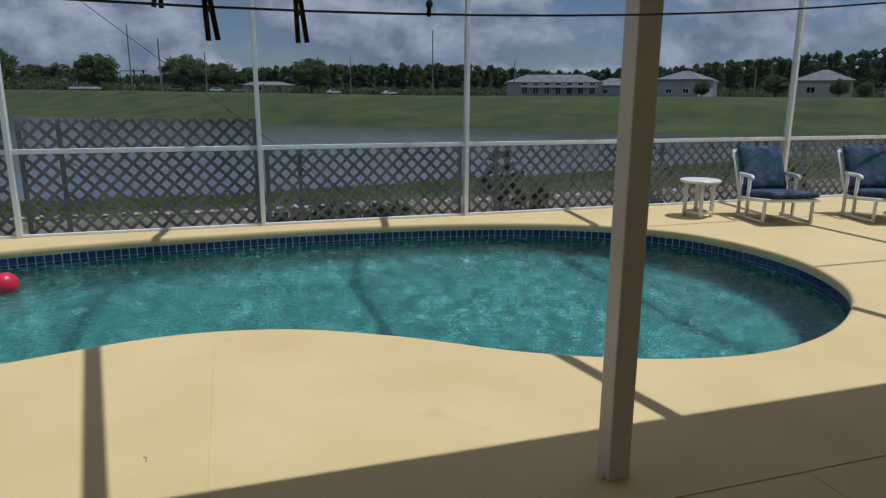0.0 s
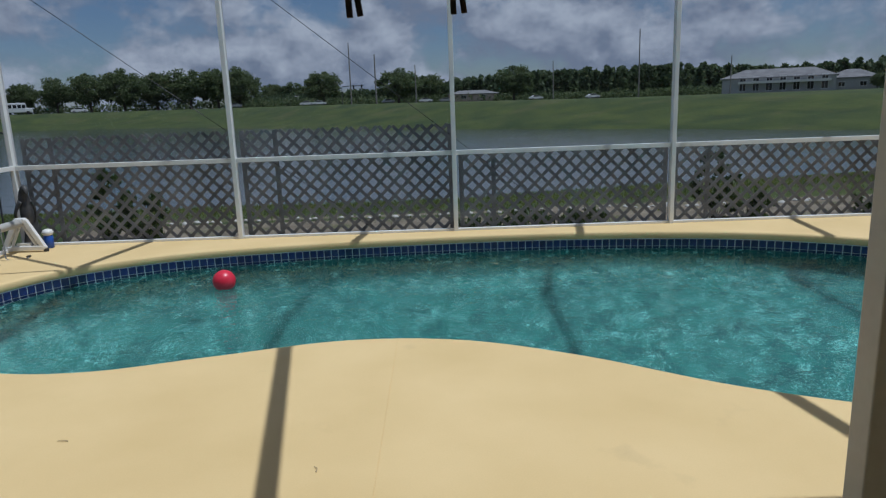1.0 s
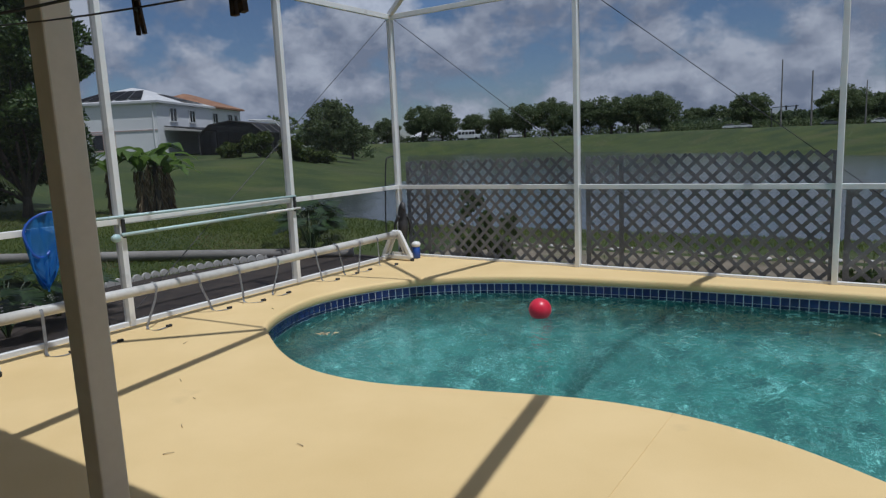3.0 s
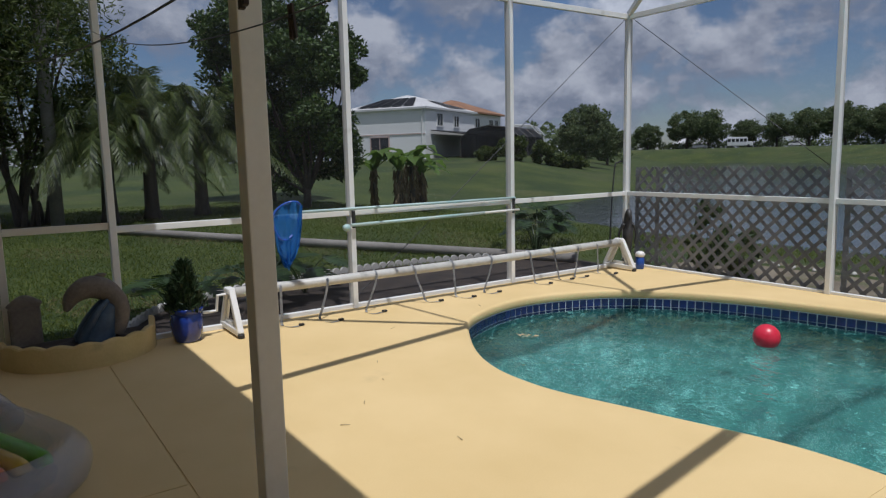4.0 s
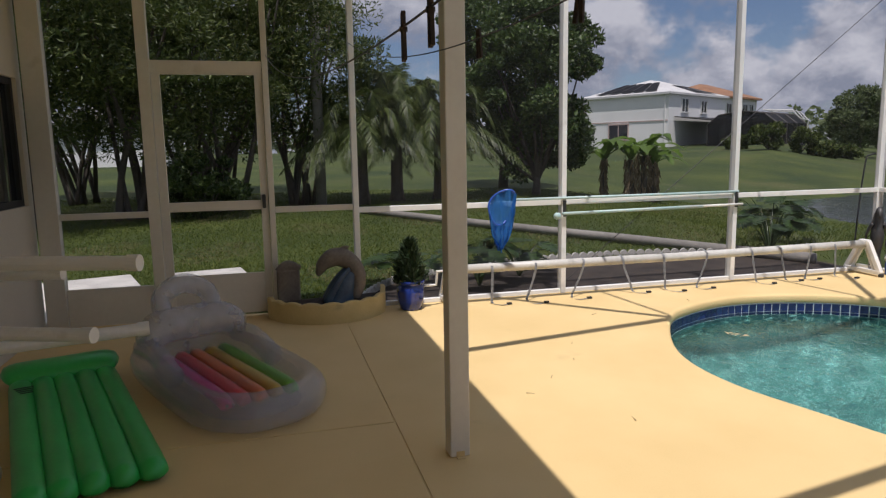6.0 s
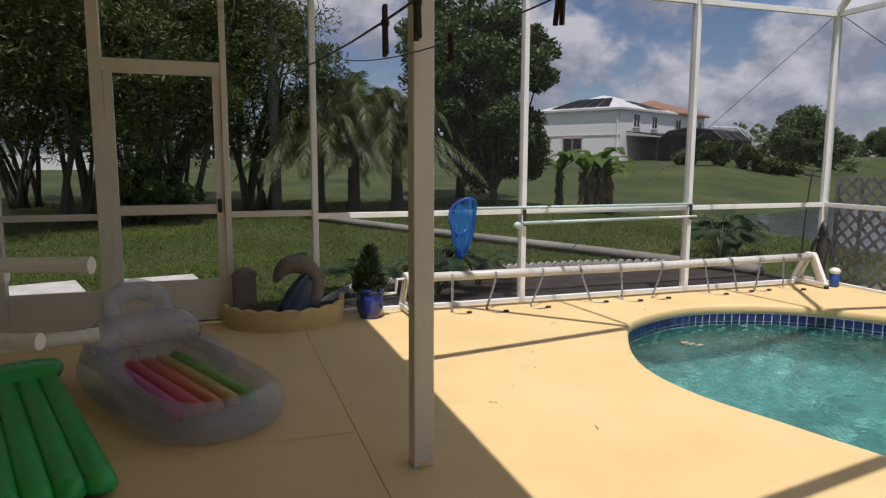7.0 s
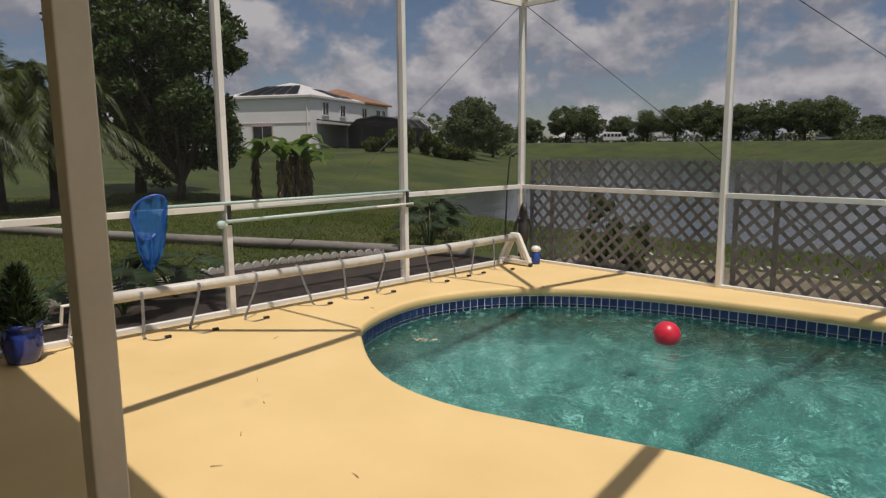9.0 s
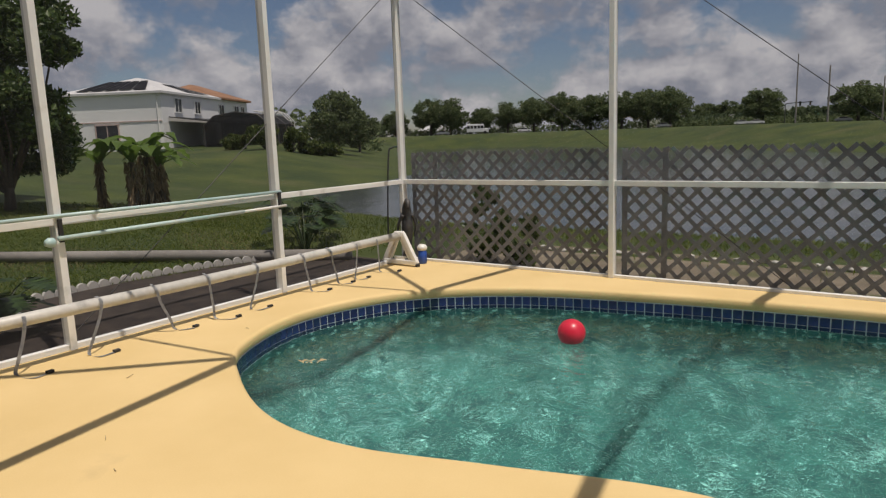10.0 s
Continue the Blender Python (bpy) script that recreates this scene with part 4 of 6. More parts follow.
# ---- towel rack of white pipe ----
rack = group_of("towel_rack", (0, 0, 0), "white plastic pipe towel rack with capped bars", "towel rack")
def rack_bar(a, b, r):
    bm = bmesh.new()
    pipe(bm, [a, b], r, 16)
    o = part("bar", bm, M_PVC, rack, smooth=False)
    a, b = Vector(a), Vector(b)
    d = (b - a).normalized()
    bm = bmesh.new()
    pipe(bm, [b - d * 0.045, b, b + d * 0.004], r * 1.14, 16)
    part("end_cap", bm, M_PVC, o)


rack_bar((2.98, -8.12, 1.012), (3.26, -7.23, 1.012), 0.030)
rack_bar((2.94, -8.12, 0.945), (3.07, -7.56, 0.955), 0.021)
rack_bar((2.86, -8.12, 0.70), (3.13, -7.45, 0.70), 0.030)
rack_bar((2.95, -8.12, 0.615), (2.77, -7.30, 0.625), 0.030)
for x in (2.86, 2.98):
    bm = bmesh.new()
    part("upright", pipe(bm, [(x, -8.12, 0.03), (x, -8.12, 1.15)], 0.030, 16), M_PVC, rack, smooth=True)
for x in (2.86, 2.98):
    bm = bmesh.new()
    part("foot", pipe(bm, [(x, -8.42, 0.031), (x, -7.95, 0.031)], 0.030, 14), M_PVC, rack, smooth=True)

# ---- clotheslines with pegs ----
def line_z(x):
    return 1.688 + 0.0265 * (x - 4.7) ** 2


for n, dz in ((0, 0.0), (1, 0.115)):
    ya = (lambda x: -6.675 + (x - 0.05) * 0.0525) if n == 0 else (lambda x: -5.965)
    bm = bmesh.new()
    xs_ = np.linspace(0.045, 9.05, 40)
    pipe(bm, [(x, ya(x), line_z(x) + dz) for x in xs_], 0.0028, 6)
    tagged(part("clothesline", bm, M_WIRE), "dark clothesline strung under the lanai roof", "clothesline", "clotheslines")
    for x, lean in (((4.69, -5), (4.885, -4), (5.2, 72)) if n == 0 else ((4.56, 4), (3.75, -5))):
        peg = group_of("clothes_peg", (x, ya(x), line_z(x) + dz + 0.03), "dark weathered wooden clothes peg on the line", "clothes peg", "clothes pegs")
        peg.matrix_basis = pose(x, ya(x), line_z(x) + dz + 0.03, 0, lean, 20 * n + lean)
        for sx in (-1, 1):
            bm = bmesh.new()
            bar(bm, (sx * 0.005, 0, 0.0), (sx * 0.010, 0, -0.10), 0.011, 0.009, 0.001, (0, 1, 0))
            part("jaw", bm, M_WOODPIN, peg)
        bm = bmesh.new()
        part("spring", pipe(bm, [(0, -0.008, -0.035), (0, 0.008, -0.035)], 0.006, 8), M_WIRE, peg)

# ---- side table and lounge chairs on the far deck ----
table = group_of("side_table", (10.42, -0.90, 0), "round white plastic pipe side table on the deck", "side table")
bm = bmesh.new()
lathe(bm, [(0.02, 0.445), (0.235, 0.445), (0.25, 0.455), (0.25, 0.472), (0.24, 0.48), (0.02, 0.482)], 36)
part("tabletop", bm, M_PVC, table, smooth=False)
for k in range(4):
    t = math.pi / 4 + k * math.pi / 2 + 0.3
    bm = bmesh.new()
    part("leg", pipe(bm, [(0.165 * math.cos(t), 0.165 * math.sin(t), 0.0), (0.165 * math.cos(t), 0.165 * math.sin(t), 0.447)], 0.026, 12), M_PVC, table, smooth=True)
for k in range(4):
    t, u = math.pi / 4 + k * math.pi / 2 + 0.3, math.pi / 4 + (k + 1) * math.pi / 2 + 0.3
    bm = bmesh.new()
    part("stretcher", pipe(bm, [(0.165 * math.cos(t), 0.165 * math.sin(t), 0.06), (0.165 * math.cos(u), 0.165 * math.sin(u), 0.06)], 0.022, 10), M_PVC, table, smooth=True)


def cushion(bm, c, s, m=None):
    """A soft pad: a bevelled, slightly bulged block."""
    mat = Matrix.Translation(c) @ (m.to_4x4() if m else Matrix.Identity(4))
    n = 10
    grid = {}
    for side in (1, -1):
        for i in range(n + 1):
            for j in range(n + 1):
                u, v = i / n * 2 - 1, j / n * 2 - 1
                e = (1 - abs(u) ** 6) * (1 - abs(v) ** 6)
                grid[side, i, j] = bm.verts.new(mat @ Vector((u * s[0] / 2, v * s[1] / 2, side * s[2] / 2 * (0.35 + 0.65 * e ** 0.5))))
        for i in range(n):
            for j in range(n):
                q = [grid[side, i, j], grid[side, i + 1, j], grid[side, i + 1, j + 1], grid[side, i, j + 1]]
                bm.faces.new(q if side == 1 else q[::-1])
    edge = [(i, 0) for i in range(n)] + [(n, j) for j in range(n)] + [(i, n) for i in range(n, 0, -1)] + [(0, j) for j in range(n, 0, -1)]
    for k in range(len(edge)):
        a, b = edge[k], edge[(k + 1) % len(edge)]
        bm.faces.new((grid[1, *a], grid[-1, *a], grid[-1, *b], grid[1, *b]))
    return bm


def lounge_chair():
    """Low pipe chair; it faces -y in its own space."""
    ob = group_of("lounge_chair", (0, 0, 0), "white plastic pipe lounge chair with blue-green batik cushions", "lounge chair", "chairs by the far screen")
    r = 0.024
    for sx in (-1, 1):
        x = sx * 0.34
        bm = bmesh.new()
        part("side_frame", pipe(bm, [(x, 0.30, 0.03), (x, -0.42, 0.03), (x, -0.42, 0.03)], r, 12), M_PVC, ob, smooth=True)
        for y, z in ((0.24, 0.62), (0.02, 0.60), (-0.40, 0.33)):
            bm = bmesh.new()
            part("leg", pipe(bm, [(x, y, 0.03), (x, y, z)], r, 12), M_PVC, ob, smooth=True)
        bm = bmesh.new()
        part("armrest", pipe(bm, spline([(x, 0.28, 0.61), (x, 0.0, 0.605), (x, -0.06, 0.57)], 4, False), r * 1.15, 12), M_PVC, ob, smooth=True)
        bm = bmesh.new()
        part("seat_rail", pipe(bm, [(x, 0.26, 0.27), (x, -0.52, 0.34)], r, 12), M_PVC, ob, smooth=True)
        bm = bmesh.new()
        part("back_rail", pipe(bm, [(x, 0.22, 0.28), (x, 0.52, 0.92)], r, 12), M_PVC, ob, smooth=True)
    for y, z in ((-0.52, 0.34), (0.26, 0.27), (0.52, 0.92)):
        bm = bmesh.new()
        part("crossbar", pipe(bm, [(-0.34, y, z), (0.34, y, z)], r, 12), M_PVC, ob, smooth=True)
    bm = bmesh.new()
    m = Euler((radians(-5), 0, 0)).to_matrix()
    part("seat_cushion", cushion(bm, (0, -0.14, 0.375), (0.64, 0.82, 0.12), m), M_CUSHION, ob, "dark blue-green batik seat cushion", smooth=True)
    bm = bmesh.new()
    m = Euler((radians(66), 0, 0)).to_matrix()
    part("back_cushion", cushion(bm, (0, 0.33, 0.68), (0.64, 0.66, 0.13), m), M_CUSHION, ob, "dark blue-green batik back cushion", smooth=True)
    return ob


chair = lounge_chair()
copy_thing(chair, pose(12.55, -1.66, 0, 0, 0, -14) @ Matrix.Diagonal((0.9, 0.9, 0.9, 1)))
chair.matrix_basis = pose(11.18, -1.32, 0, 0, 0, -12) @ Matrix.Diagonal((0.9, 0.9, 0.9, 1))


# ---- small dry scraps on the deck ----
rng = random.Random(33)
for x, y in ((2.35, -5.05), (2.05, -4.75), (0.95, -4.05), (3.1, -4.9), (0.75, -2.95), (2.55, -5.3), (4.3, -5.25), (1.7, -4.6)):
    bm = bmesh.new()
    ln = rng.uniform(0.02, 0.07)
    pipe(bm, spline([(0, 0, 0.003), (ln * 0.5, rng.uniform(-0.01, 0.01), 0.006), (ln, 0, 0.003)], 4, False), 0.0028, 6, True, 0.0012)
    o = tagged(part("dry_twig", bm, M_DRY), "small dry twig lying on the deck", "twig", "scraps on the deck")
    o.matrix_basis = pose(x, y, 0.001, 0, 0, rng.uniform(0, 180))

# ---- planting and distance ----
M_OLEANDER = leafy("oleander_leaves", (0.026, 0.052, 0.010), (0.130, 0.165, 0.036), 0.5, 0.35)
M_FICUS = leafy("ficus_leaves", (0.020, 0.046, 0.011), (0.100, 0.155, 0.036), 0.45, 0.3)
M_PALM = leafy("palm_leaves", (0.022, 0.042, 0.010), (0.135, 0.175, 0.045), 0.48, 0.35)
M_BANANA = leafy("banana_leaves", (0.09, 0.17, 0.03), (0.22, 0.32, 0.07), 0.4, 0.5)
M_PHILO = leafy("philodendron_leaves", (0.012, 0.030, 0.008), (0.05, 0.095, 0.022), 0.42, 0.2)
M_OAK = leafy("oak_leaves", (0.070, 0.105, 0.045), (0.19, 0.235, 0.10), 0.7, 0.5)
M_PINE = leafy("pine_leaves", (0.060, 0.095, 0.048), (0.155, 0.20, 0.092), 0.7, 0.45)
M_BLADE = leafy("grass_blades", (0.048, 0.090, 0.010), (0.215, 0.250, 0.050), 0.6, 0.45)
M_STRAW = leafy("straw_blades", (0.13, 0.12, 0.05), (0.30, 0.26, 0.12), 0.7, 0.35)
M_DRYFROND = leafy("dry_fronds", (0.16, 0.11, 0.06), (0.34, 0.26, 0.16), 0.8, 0.2)
M_FLOWER = leafy("red_flowers", (0.30, 0.03, 0.03), (0.45, 0.08, 0.07), 0.6, 0.3)


def leaf_mesh(name, centres, out, size, aspect, material, parent=None, seed=1, jitter=0.8, droop=0.0):
    """Many small pointed leaves: centres (n, 3), the way each points (n, 3)."""
    rg = np.random.RandomState(seed)
    n = len(centres)
    d = out / (np.linalg.norm(out, axis=1, keepdims=True) + 1e-6) + rg.randn(n, 3) * jitter
    d[:, 2] -= droop
    d /= np.linalg.norm(d, axis=1, keepdims=True) + 1e-6
    s = np.cross(d, rg.randn(n, 3))
    s /= np.linalg.norm(s, axis=1, keepdims=True) + 1e-6
    up = np.cross(d, s)
    ln = size * (0.6 + 0.8 * rg.rand(n, 1))
    w = ln * aspect / 2
    v = np.stack([centres - d * ln / 2, centres + s * w + up * w * 0.25, centres + d * ln / 2 - up * w * 0.2, centres - s * w + up * w * 0.25], 1).reshape(-1, 3)
    me = bpy.data.meshes.new(name)
    me.from_pydata(v.tolist(), [], np.arange(4 * n).reshape(-1, 4).tolist())
    me.materials.append(material)
    ob = new(name, me)
    if parent:
        ob.parent = parent
    return ob


def clumps(n_clump, n_leaf, shape, spread, seed):
    """Leaf centres in loose clumps; shape(rng) gives a clump's centre."""
    rg = np.random.RandomState(seed)
    cs = np.array([shape(rg) for _ in range(n_clump)])
    pick = rg.randint(0, n_clump, n_leaf)
    off = rg.randn(n_leaf, 3)
    off /= np.linalg.norm(off, axis=1, keepdims=True)
    off *= (rg.rand(n_leaf, 1) ** 0.45) * spread * (0.7 + 0.6 * rg.rand(n_clump, 1)[pick])
    off[:, 2] *= 0.75
    return cs[pick] + off, off + np.array([0, 0, 0.15]), cs


def in_ellipsoid(c, r, hollow=0.35):
    def f(rg):
        while True:
            p = rg.uniform(-1, 1, 3)
            q = np.linalg.norm(p)
            if hollow < q < 1:
                return np.array(c) + p * np.array(r)
    return f


def limb_mesh(bm, base, tips, r, seed, split=0.35):
    rg = random.Random(seed)
    base = Vector(base)
    for t in tips:
        t = Vector(t)
        mid = base.lerp(t, 0.5) + Vector((rg.uniform(-1, 1), rg.uniform(-1, 1), rg.uniform(-0.2, 0.6))) * (t - base).length * 0.10
        pipe(bm, spline([base, base.lerp(mid, 0.5), mid, t], 3, False), r, 7, True, r * 0.2)


def broad_tree(name, label, at, height, radius, material, leaf, n, seed, trunk_r=0.16, low=0.25, group="", aspect=0.5, n_clump=60, flowers=0, spread=0.24):
    ob = group_of(name, (at[0], at[1], gz(*at) - 0.05), label, "tree", group)
    cz, rz = height * (1 + low) / 2, height * (1 - low) / 2
    c, o, cs = clumps(n_clump, n, in_ellipsoid((0, 0, cz), (radius, radius, rz)), radius * spread, seed)
    bm = bmesh.new()
    pipe(bm, [(0, 0, 0), (0.03, 0.02, height * low * 0.6), (0.0, 0.05, height * low + 0.3)], trunk_r, 9, True, trunk_r * 0.6)
    limb_mesh(bm, (0, 0.04, height * low * 0.8), [tuple(p) for p in cs[:14]], trunk_r * 0.45, seed)
    part("trunk", bm, M_BARK, ob, smooth=True)
    leaf_mesh("crown", c, o, leaf, aspect, material, ob, seed)
    if flowers:
        rg = np.random.RandomState(seed)
        k = rg.choice(len(c), flowers, replace=False)
        leaf_mesh("flowers", c[k] * 1.01, o[k], leaf * 0.7, 0.9, M_FLOWER, ob, seed + 5)
    return ob


def place(az, d):
    """A place by its bearing in degrees (to the left from +y) and its distance from the walk."""
    a = radians(az)
    return EYE0[0] - d * math.sin(a), EYE0[1] + d * math.cos(a)


# the oleander thicket: many stems from a few bases, leaves from above head height
def oleander(az, d, h, r, seed, low=1.5):
    x, y = place(az, d)
    ob = group_of("oleander_shrub", (x, y, gz(x, y) - 0.05), "tall many-stemmed oleander with dense dull green leaves", "shrub", "oleanders along the yard")
    rg = random.Random(seed)
    bm = bmesh.new()
    for k in range(9):
        t = rg.uniform(0, 6.283)
        lean = rg.uniform(0.3, 1.0) * r * 0.8
        top = (math.cos(t) * lean, math.sin(t) * lean, h * rg.uniform(0.55, 0.8))
        b = Vector((rg.uniform(-0.35, 0.35), rg.uniform(-0.35, 0.35), 0))
        pipe(bm, spline([b, (b.x + top[0] * 0.25, b.y + top[1] * 0.25, h * 0.2), (top[0] * 0.7, top[1] * 0.7, h * 0.48), top], 4, False), rg.uniform(0.05, 0.10), 7, True, 0.02)
    part("stems", bm, M_BARK, ob, smooth=True)
    c, o, cs = clumps(120, 27000, in_ellipsoid((0, 0, (h + low) / 2), (r, r, (h - low) / 2), 0.2), r * 0.26, seed)
    keep = c[:, 2] > low * 0.75
    leaf_mesh("crown", c[keep], o[keep], 0.145, 0.28, M_OLEANDER, ob, seed)
    return ob


for az, d, h, r, seed in ((108, 14.5, 6.6, 2.7, 11), (99, 15.5, 7.2, 2.8, 12), (91.5, 16.5, 7.2, 2.6, 13), (85.5, 17.5, 6.6, 2.2, 14), (116, 14, 6.5, 2.6, 15), (103, 20, 7.5, 3.0, 16), (94, 21, 7.5, 3.0, 17)):
    oleander(az, d, h, r, seed)
x, y = place(93.5, 15.2)
bush = broad_tree("dark_bush", "dense dark green bush under the oleanders", (x, y), 1.5, 1.0, M_FICUS, 0.12, 7000, 31, 0.05, 0.05, n_clump=40)
bush["category"] = "bush"


# palms
def palm(az, d, h, fronds, length, seed):
    x, y = place(az, d)
    ob = group_of("palm_tree", (x, y, gz(x, y) - 0.05), "feathery palm with long drooping fronds", "palm", "palms in the yard")
    rg = random.Random(seed)
    bm = bmesh.new()
    prof = [(0.24, 0), (0.18, 0.3), (0.15, h * 0.5), (0.16, h * 0.85), (0.20, h)]
    lathe(bm, prof, 12)
    part("trunk", bm, M_BARK, ob, smooth=True)
    for k in range(fronds):
        t = k * 2.399 + rg.uniform(-0.2, 0.2)
        rise = rg.uniform(-0.3, 2.7)
        ln = length * rg.uniform(0.8, 1.1) * (0.75 if rise < -0.2 else 1.0)
        d2 = Vector((math.cos(t), math.sin(t), 0))
        pts = [Vector((0, 0, h))]
        for j in range(1, 13):
            u = j / 12
            pts.append(Vector((0, 0, h)) + d2 * ln * (u - 0.25 * u * u * max(0.2, rise)) + Vector((0, 0, ln * (rise * 0.62 * u - (0.55 + 0.35 * max(0, rise)) * u * u))))
        bm = bmesh.new()
        pipe(bm, pts, 0.022, 5, True, 0.005)
        side = Vector((-d2.y, d2.x, 0))
        for j in range(64):
            u = 0.10 + 0.9 * j / 64
            i = min(11, int(u * 12))
            p = pts[i].lerp(pts[i + 1], u * 12 - i)
            way = (pts[i + 1] - pts[i]).normalized()
            ll = 0.58 * math.sin(math.pi * (0.12 + 0.83 * u)) * rg.uniform(0.85, 1.1)
            for s in (-1, 1):
                q = (side * s * 0.62 + way * 0.75 + Vector((0, 0, rg.uniform(-0.30, 0.12)))).normalized()
                m1 = p + q * ll * 0.5 + Vector((0, 0, -0.08 * ll))
                e = p + q * ll * 0.95 + Vector((0, 0, -0.36 * ll))
                w = way * 0.013
                a = [bm.verts.new(z) for z in (p - w, p + w, m1 + w, m1 - w, e)]
                bm.faces.new((a[0], a[1], a[2], a[3]))
                bm.faces.new((a[3], a[2], a[4]))
        part("frond", bm, M_PALM, ob)
    return ob


palm(80.0, 17.0, 2.0, 40, 2.6, 3)
palm(77.0, 17.8, 2.6, 40, 2.8, 8)
palm(73.2, 18.0, 2.2, 40, 2.7, 5)
# the dense tree beside the palms
x, y = place(64.8, 19)
broad_tree("ficus_tree", "dense dark green broadleaf tree in the yard", (x, y), 5.6, 1.95, M_FICUS, 0.15, 28000, 41, 0.14, 0.10, n_clump=80, aspect=0.55, spread=0.22)
x, y = place(68.0, 22)
broad_tree("ficus_tree", "tall green broadleaf tree behind the palms", (x, y), 7.6, 2.0, M_FICUS, 0.16, 24000, 42, 0.18, 0.18, n_clump=70, aspect=0.5, spread=0.26)


# bananas
def banana(az, d, h, leaves, seed, width=0.22):
    x, y = place(az, d)
    ob = group_of("banana_plant", (x, y, gz(x, y) - 0.05), "banana plant with torn green leaves and a dry leaf skirt", "banana plant", "bananas on the lawn")
    rg = random.Random(seed)
    bm = bmesh.new()
    pipe(bm, [(0, 0, 0), (0.02, 0, h * 0.5), (0, 0.02, h)], width, 10, True, width * 0.5)
    part("stem", bm, M_BARK, ob, smooth=True)
    n = 200
    rg2 = np.random.RandomState(seed)
    t = rg2.rand(n) * 6.283
    z = h * rg2.rand(n)
    c = np.stack([np.cos(t) * width * 1.25, np.sin(t) * width * 1.25, z], 1)
    leaf_mesh("dry_skirt", c, np.stack([np.cos(t) * 0.3, np.sin(t) * 0.3, -np.ones(n)], 1), 0.34, 0.16, M_DRYFROND, ob, seed, 0.25)
    for k in range(leaves):
        a = k * 2.4 + rg.uniform(-0.3, 0.3)
        rise, ln = rg.uniform(0.9, 2.0), rg.uniform(1.1, 1.5)
        d2 = Vector((math.cos(a), math.sin(a), 0))
        side = Vector((-d2.y, d2.x, 0))
        bm = bmesh.new()
        prev = None
        for j in range(11):
            u = j / 10
            p = Vector((0, 0, h)) + d2 * ln * u * 0.88 + Vector((0, 0, ln * (rise * 0.75 * u - (0.42 + 0.36 * rise) * u * u)))
            w = 0.20 * math.sin(math.pi * min(1, 0.06 + u * 0.94)) ** 0.6 * (0.55 if (j + k) % 3 == 2 else 1.0)
            row = [bm.verts.new(q) for q in (p + side * w + Vector((0, 0, w * 0.25)), p, p - side * w + Vector((0, 0, w * 0.25)))]
            if prev:
                bm.faces.new((prev[0], prev[1], row[1], row[0]))
                bm.faces.new((prev[1], prev[2], row[2], row[1]))
            prev = row
        part("leaf", bm, M_BANANA, ob)
    return ob


banana(59.1, 20.0, 1.15, 6, 2, 0.07)
banana(56.9, 19.8, 1.25, 8, 3, 0.13)
banana(55.9, 20.2, 1.4, 9, 6, 0.15)
banana(55.1, 20.4, 1.15, 7, 7, 0.11)


# philodendrons and low plants in the bed
def philodendron(x, y, h, n, seed, spread=0.55):
    ob = group_of("philodendron", (x, y, gz(x, y)), "low plant with large dark lobed leaves in the bed", "plant", "plants in the bed")
    rg = random.Random(seed)
    for k in range(n):
        a = k * 2.4 + rg.uniform(-0.3, 0.3)
        d2 = Vector((math.cos(a), math.sin(a), 0))
        side = Vector((-d2.y, d2.x, 0))
        hh = h * rg.uniform(0.55, 1.05)
        tip = d2 * spread * rg.uniform(0.5, 1.0) + Vector((0, 0, hh))
        bm = bmesh.new()
        pipe(bm, spline([(0, 0, 0), tuple(tip * 0.5 + Vector((0, 0, hh * 0.2))), tuple(tip)], 3, False), 0.008, 5, True, 0.005)
        ln = rg.uniform(0.20, 0.32)
        way = (d2 * 0.9 + Vector((0, 0, rg.uniform(-0.7, 0.1)))).normalized()
        for j in range(7):
            u = (j + 0.5) / 7
            p = tip + way * ln * u
            w = 0.15 * math.sin(math.pi * (0.15 + 0.8 * u)) ** 0.7
            for s in (-1, 1):
                e = p + side * s * w + way * 0.05 + Vector((0, 0, 0.03 - 0.05 * u))
                q = way * 0.024
                bm.faces.new([bm.verts.new(v) for v in (p - q, p + q, e + q * 0.6, e - q * 0.6)])
        part("leaf", bm, M_PHILO, ob)
    return ob


for k, (x, y, h, n, s) in enumerate(((-1.55, -3.75, 0.52, 16, 0.35), (-1.15, -4.4, 0.5, 15, 0.32), (-2.5, 0.75, 0.80, 20, 0.46), (-3.1, 1.6, 0.66, 16, 0.42), (-1.95, 0.25, 0.62, 18, 0.4), (-1.6, -5.2, 0.4, 12, 0.4))):
    philodendron(x, y, h, n, 50 + k, s)

# dark mulch bed along the west screen and scalloped edging
bm = bmesh.new()
bed = spline([(-0.09, 0.3, 0), (-1.45, 0.35, 0), (-2.15, -0.5, 0), (-2.55, -2.5, 0), (-1.9, -5.0, 0), (-0.55, -5.95, 0), (-0.09, -5.95, 0)], 8, False)
fv = [bm.verts.new((p.x, p.y, gz(p.x, p.y) + 0.02)) for p in bed]
bm.faces.new(fv)
bmesh.ops.triangulate(bm, faces=bm.faces[:])
tagged(part("planting_bed", bm, M_SOIL), "dark mulch bed outside the screen", "bed", kind="structure")
edge_line = even(spline([(-1.45, 0.35, 0), (-2.15, -0.5, 0), (-2.55, -2.5, 0), (-1.9, -5.0, 0), (-0.62, -5.9, 0)], 10, False), 0.125, False)
bm = bmesh.new()
prof = [(-0.058, 0), (-0.058, 0.085), (-0.042, 0.115), (-0.016, 0.13), (0.016, 0.13), (0.042, 0.115), (0.058, 0.085), (0.058, 0)]
fr = [bm.verts.new((x, -0.02, z)) for x, z in prof]
bk = [bm.verts.new((x, 0.02, z)) for x, z in prof]
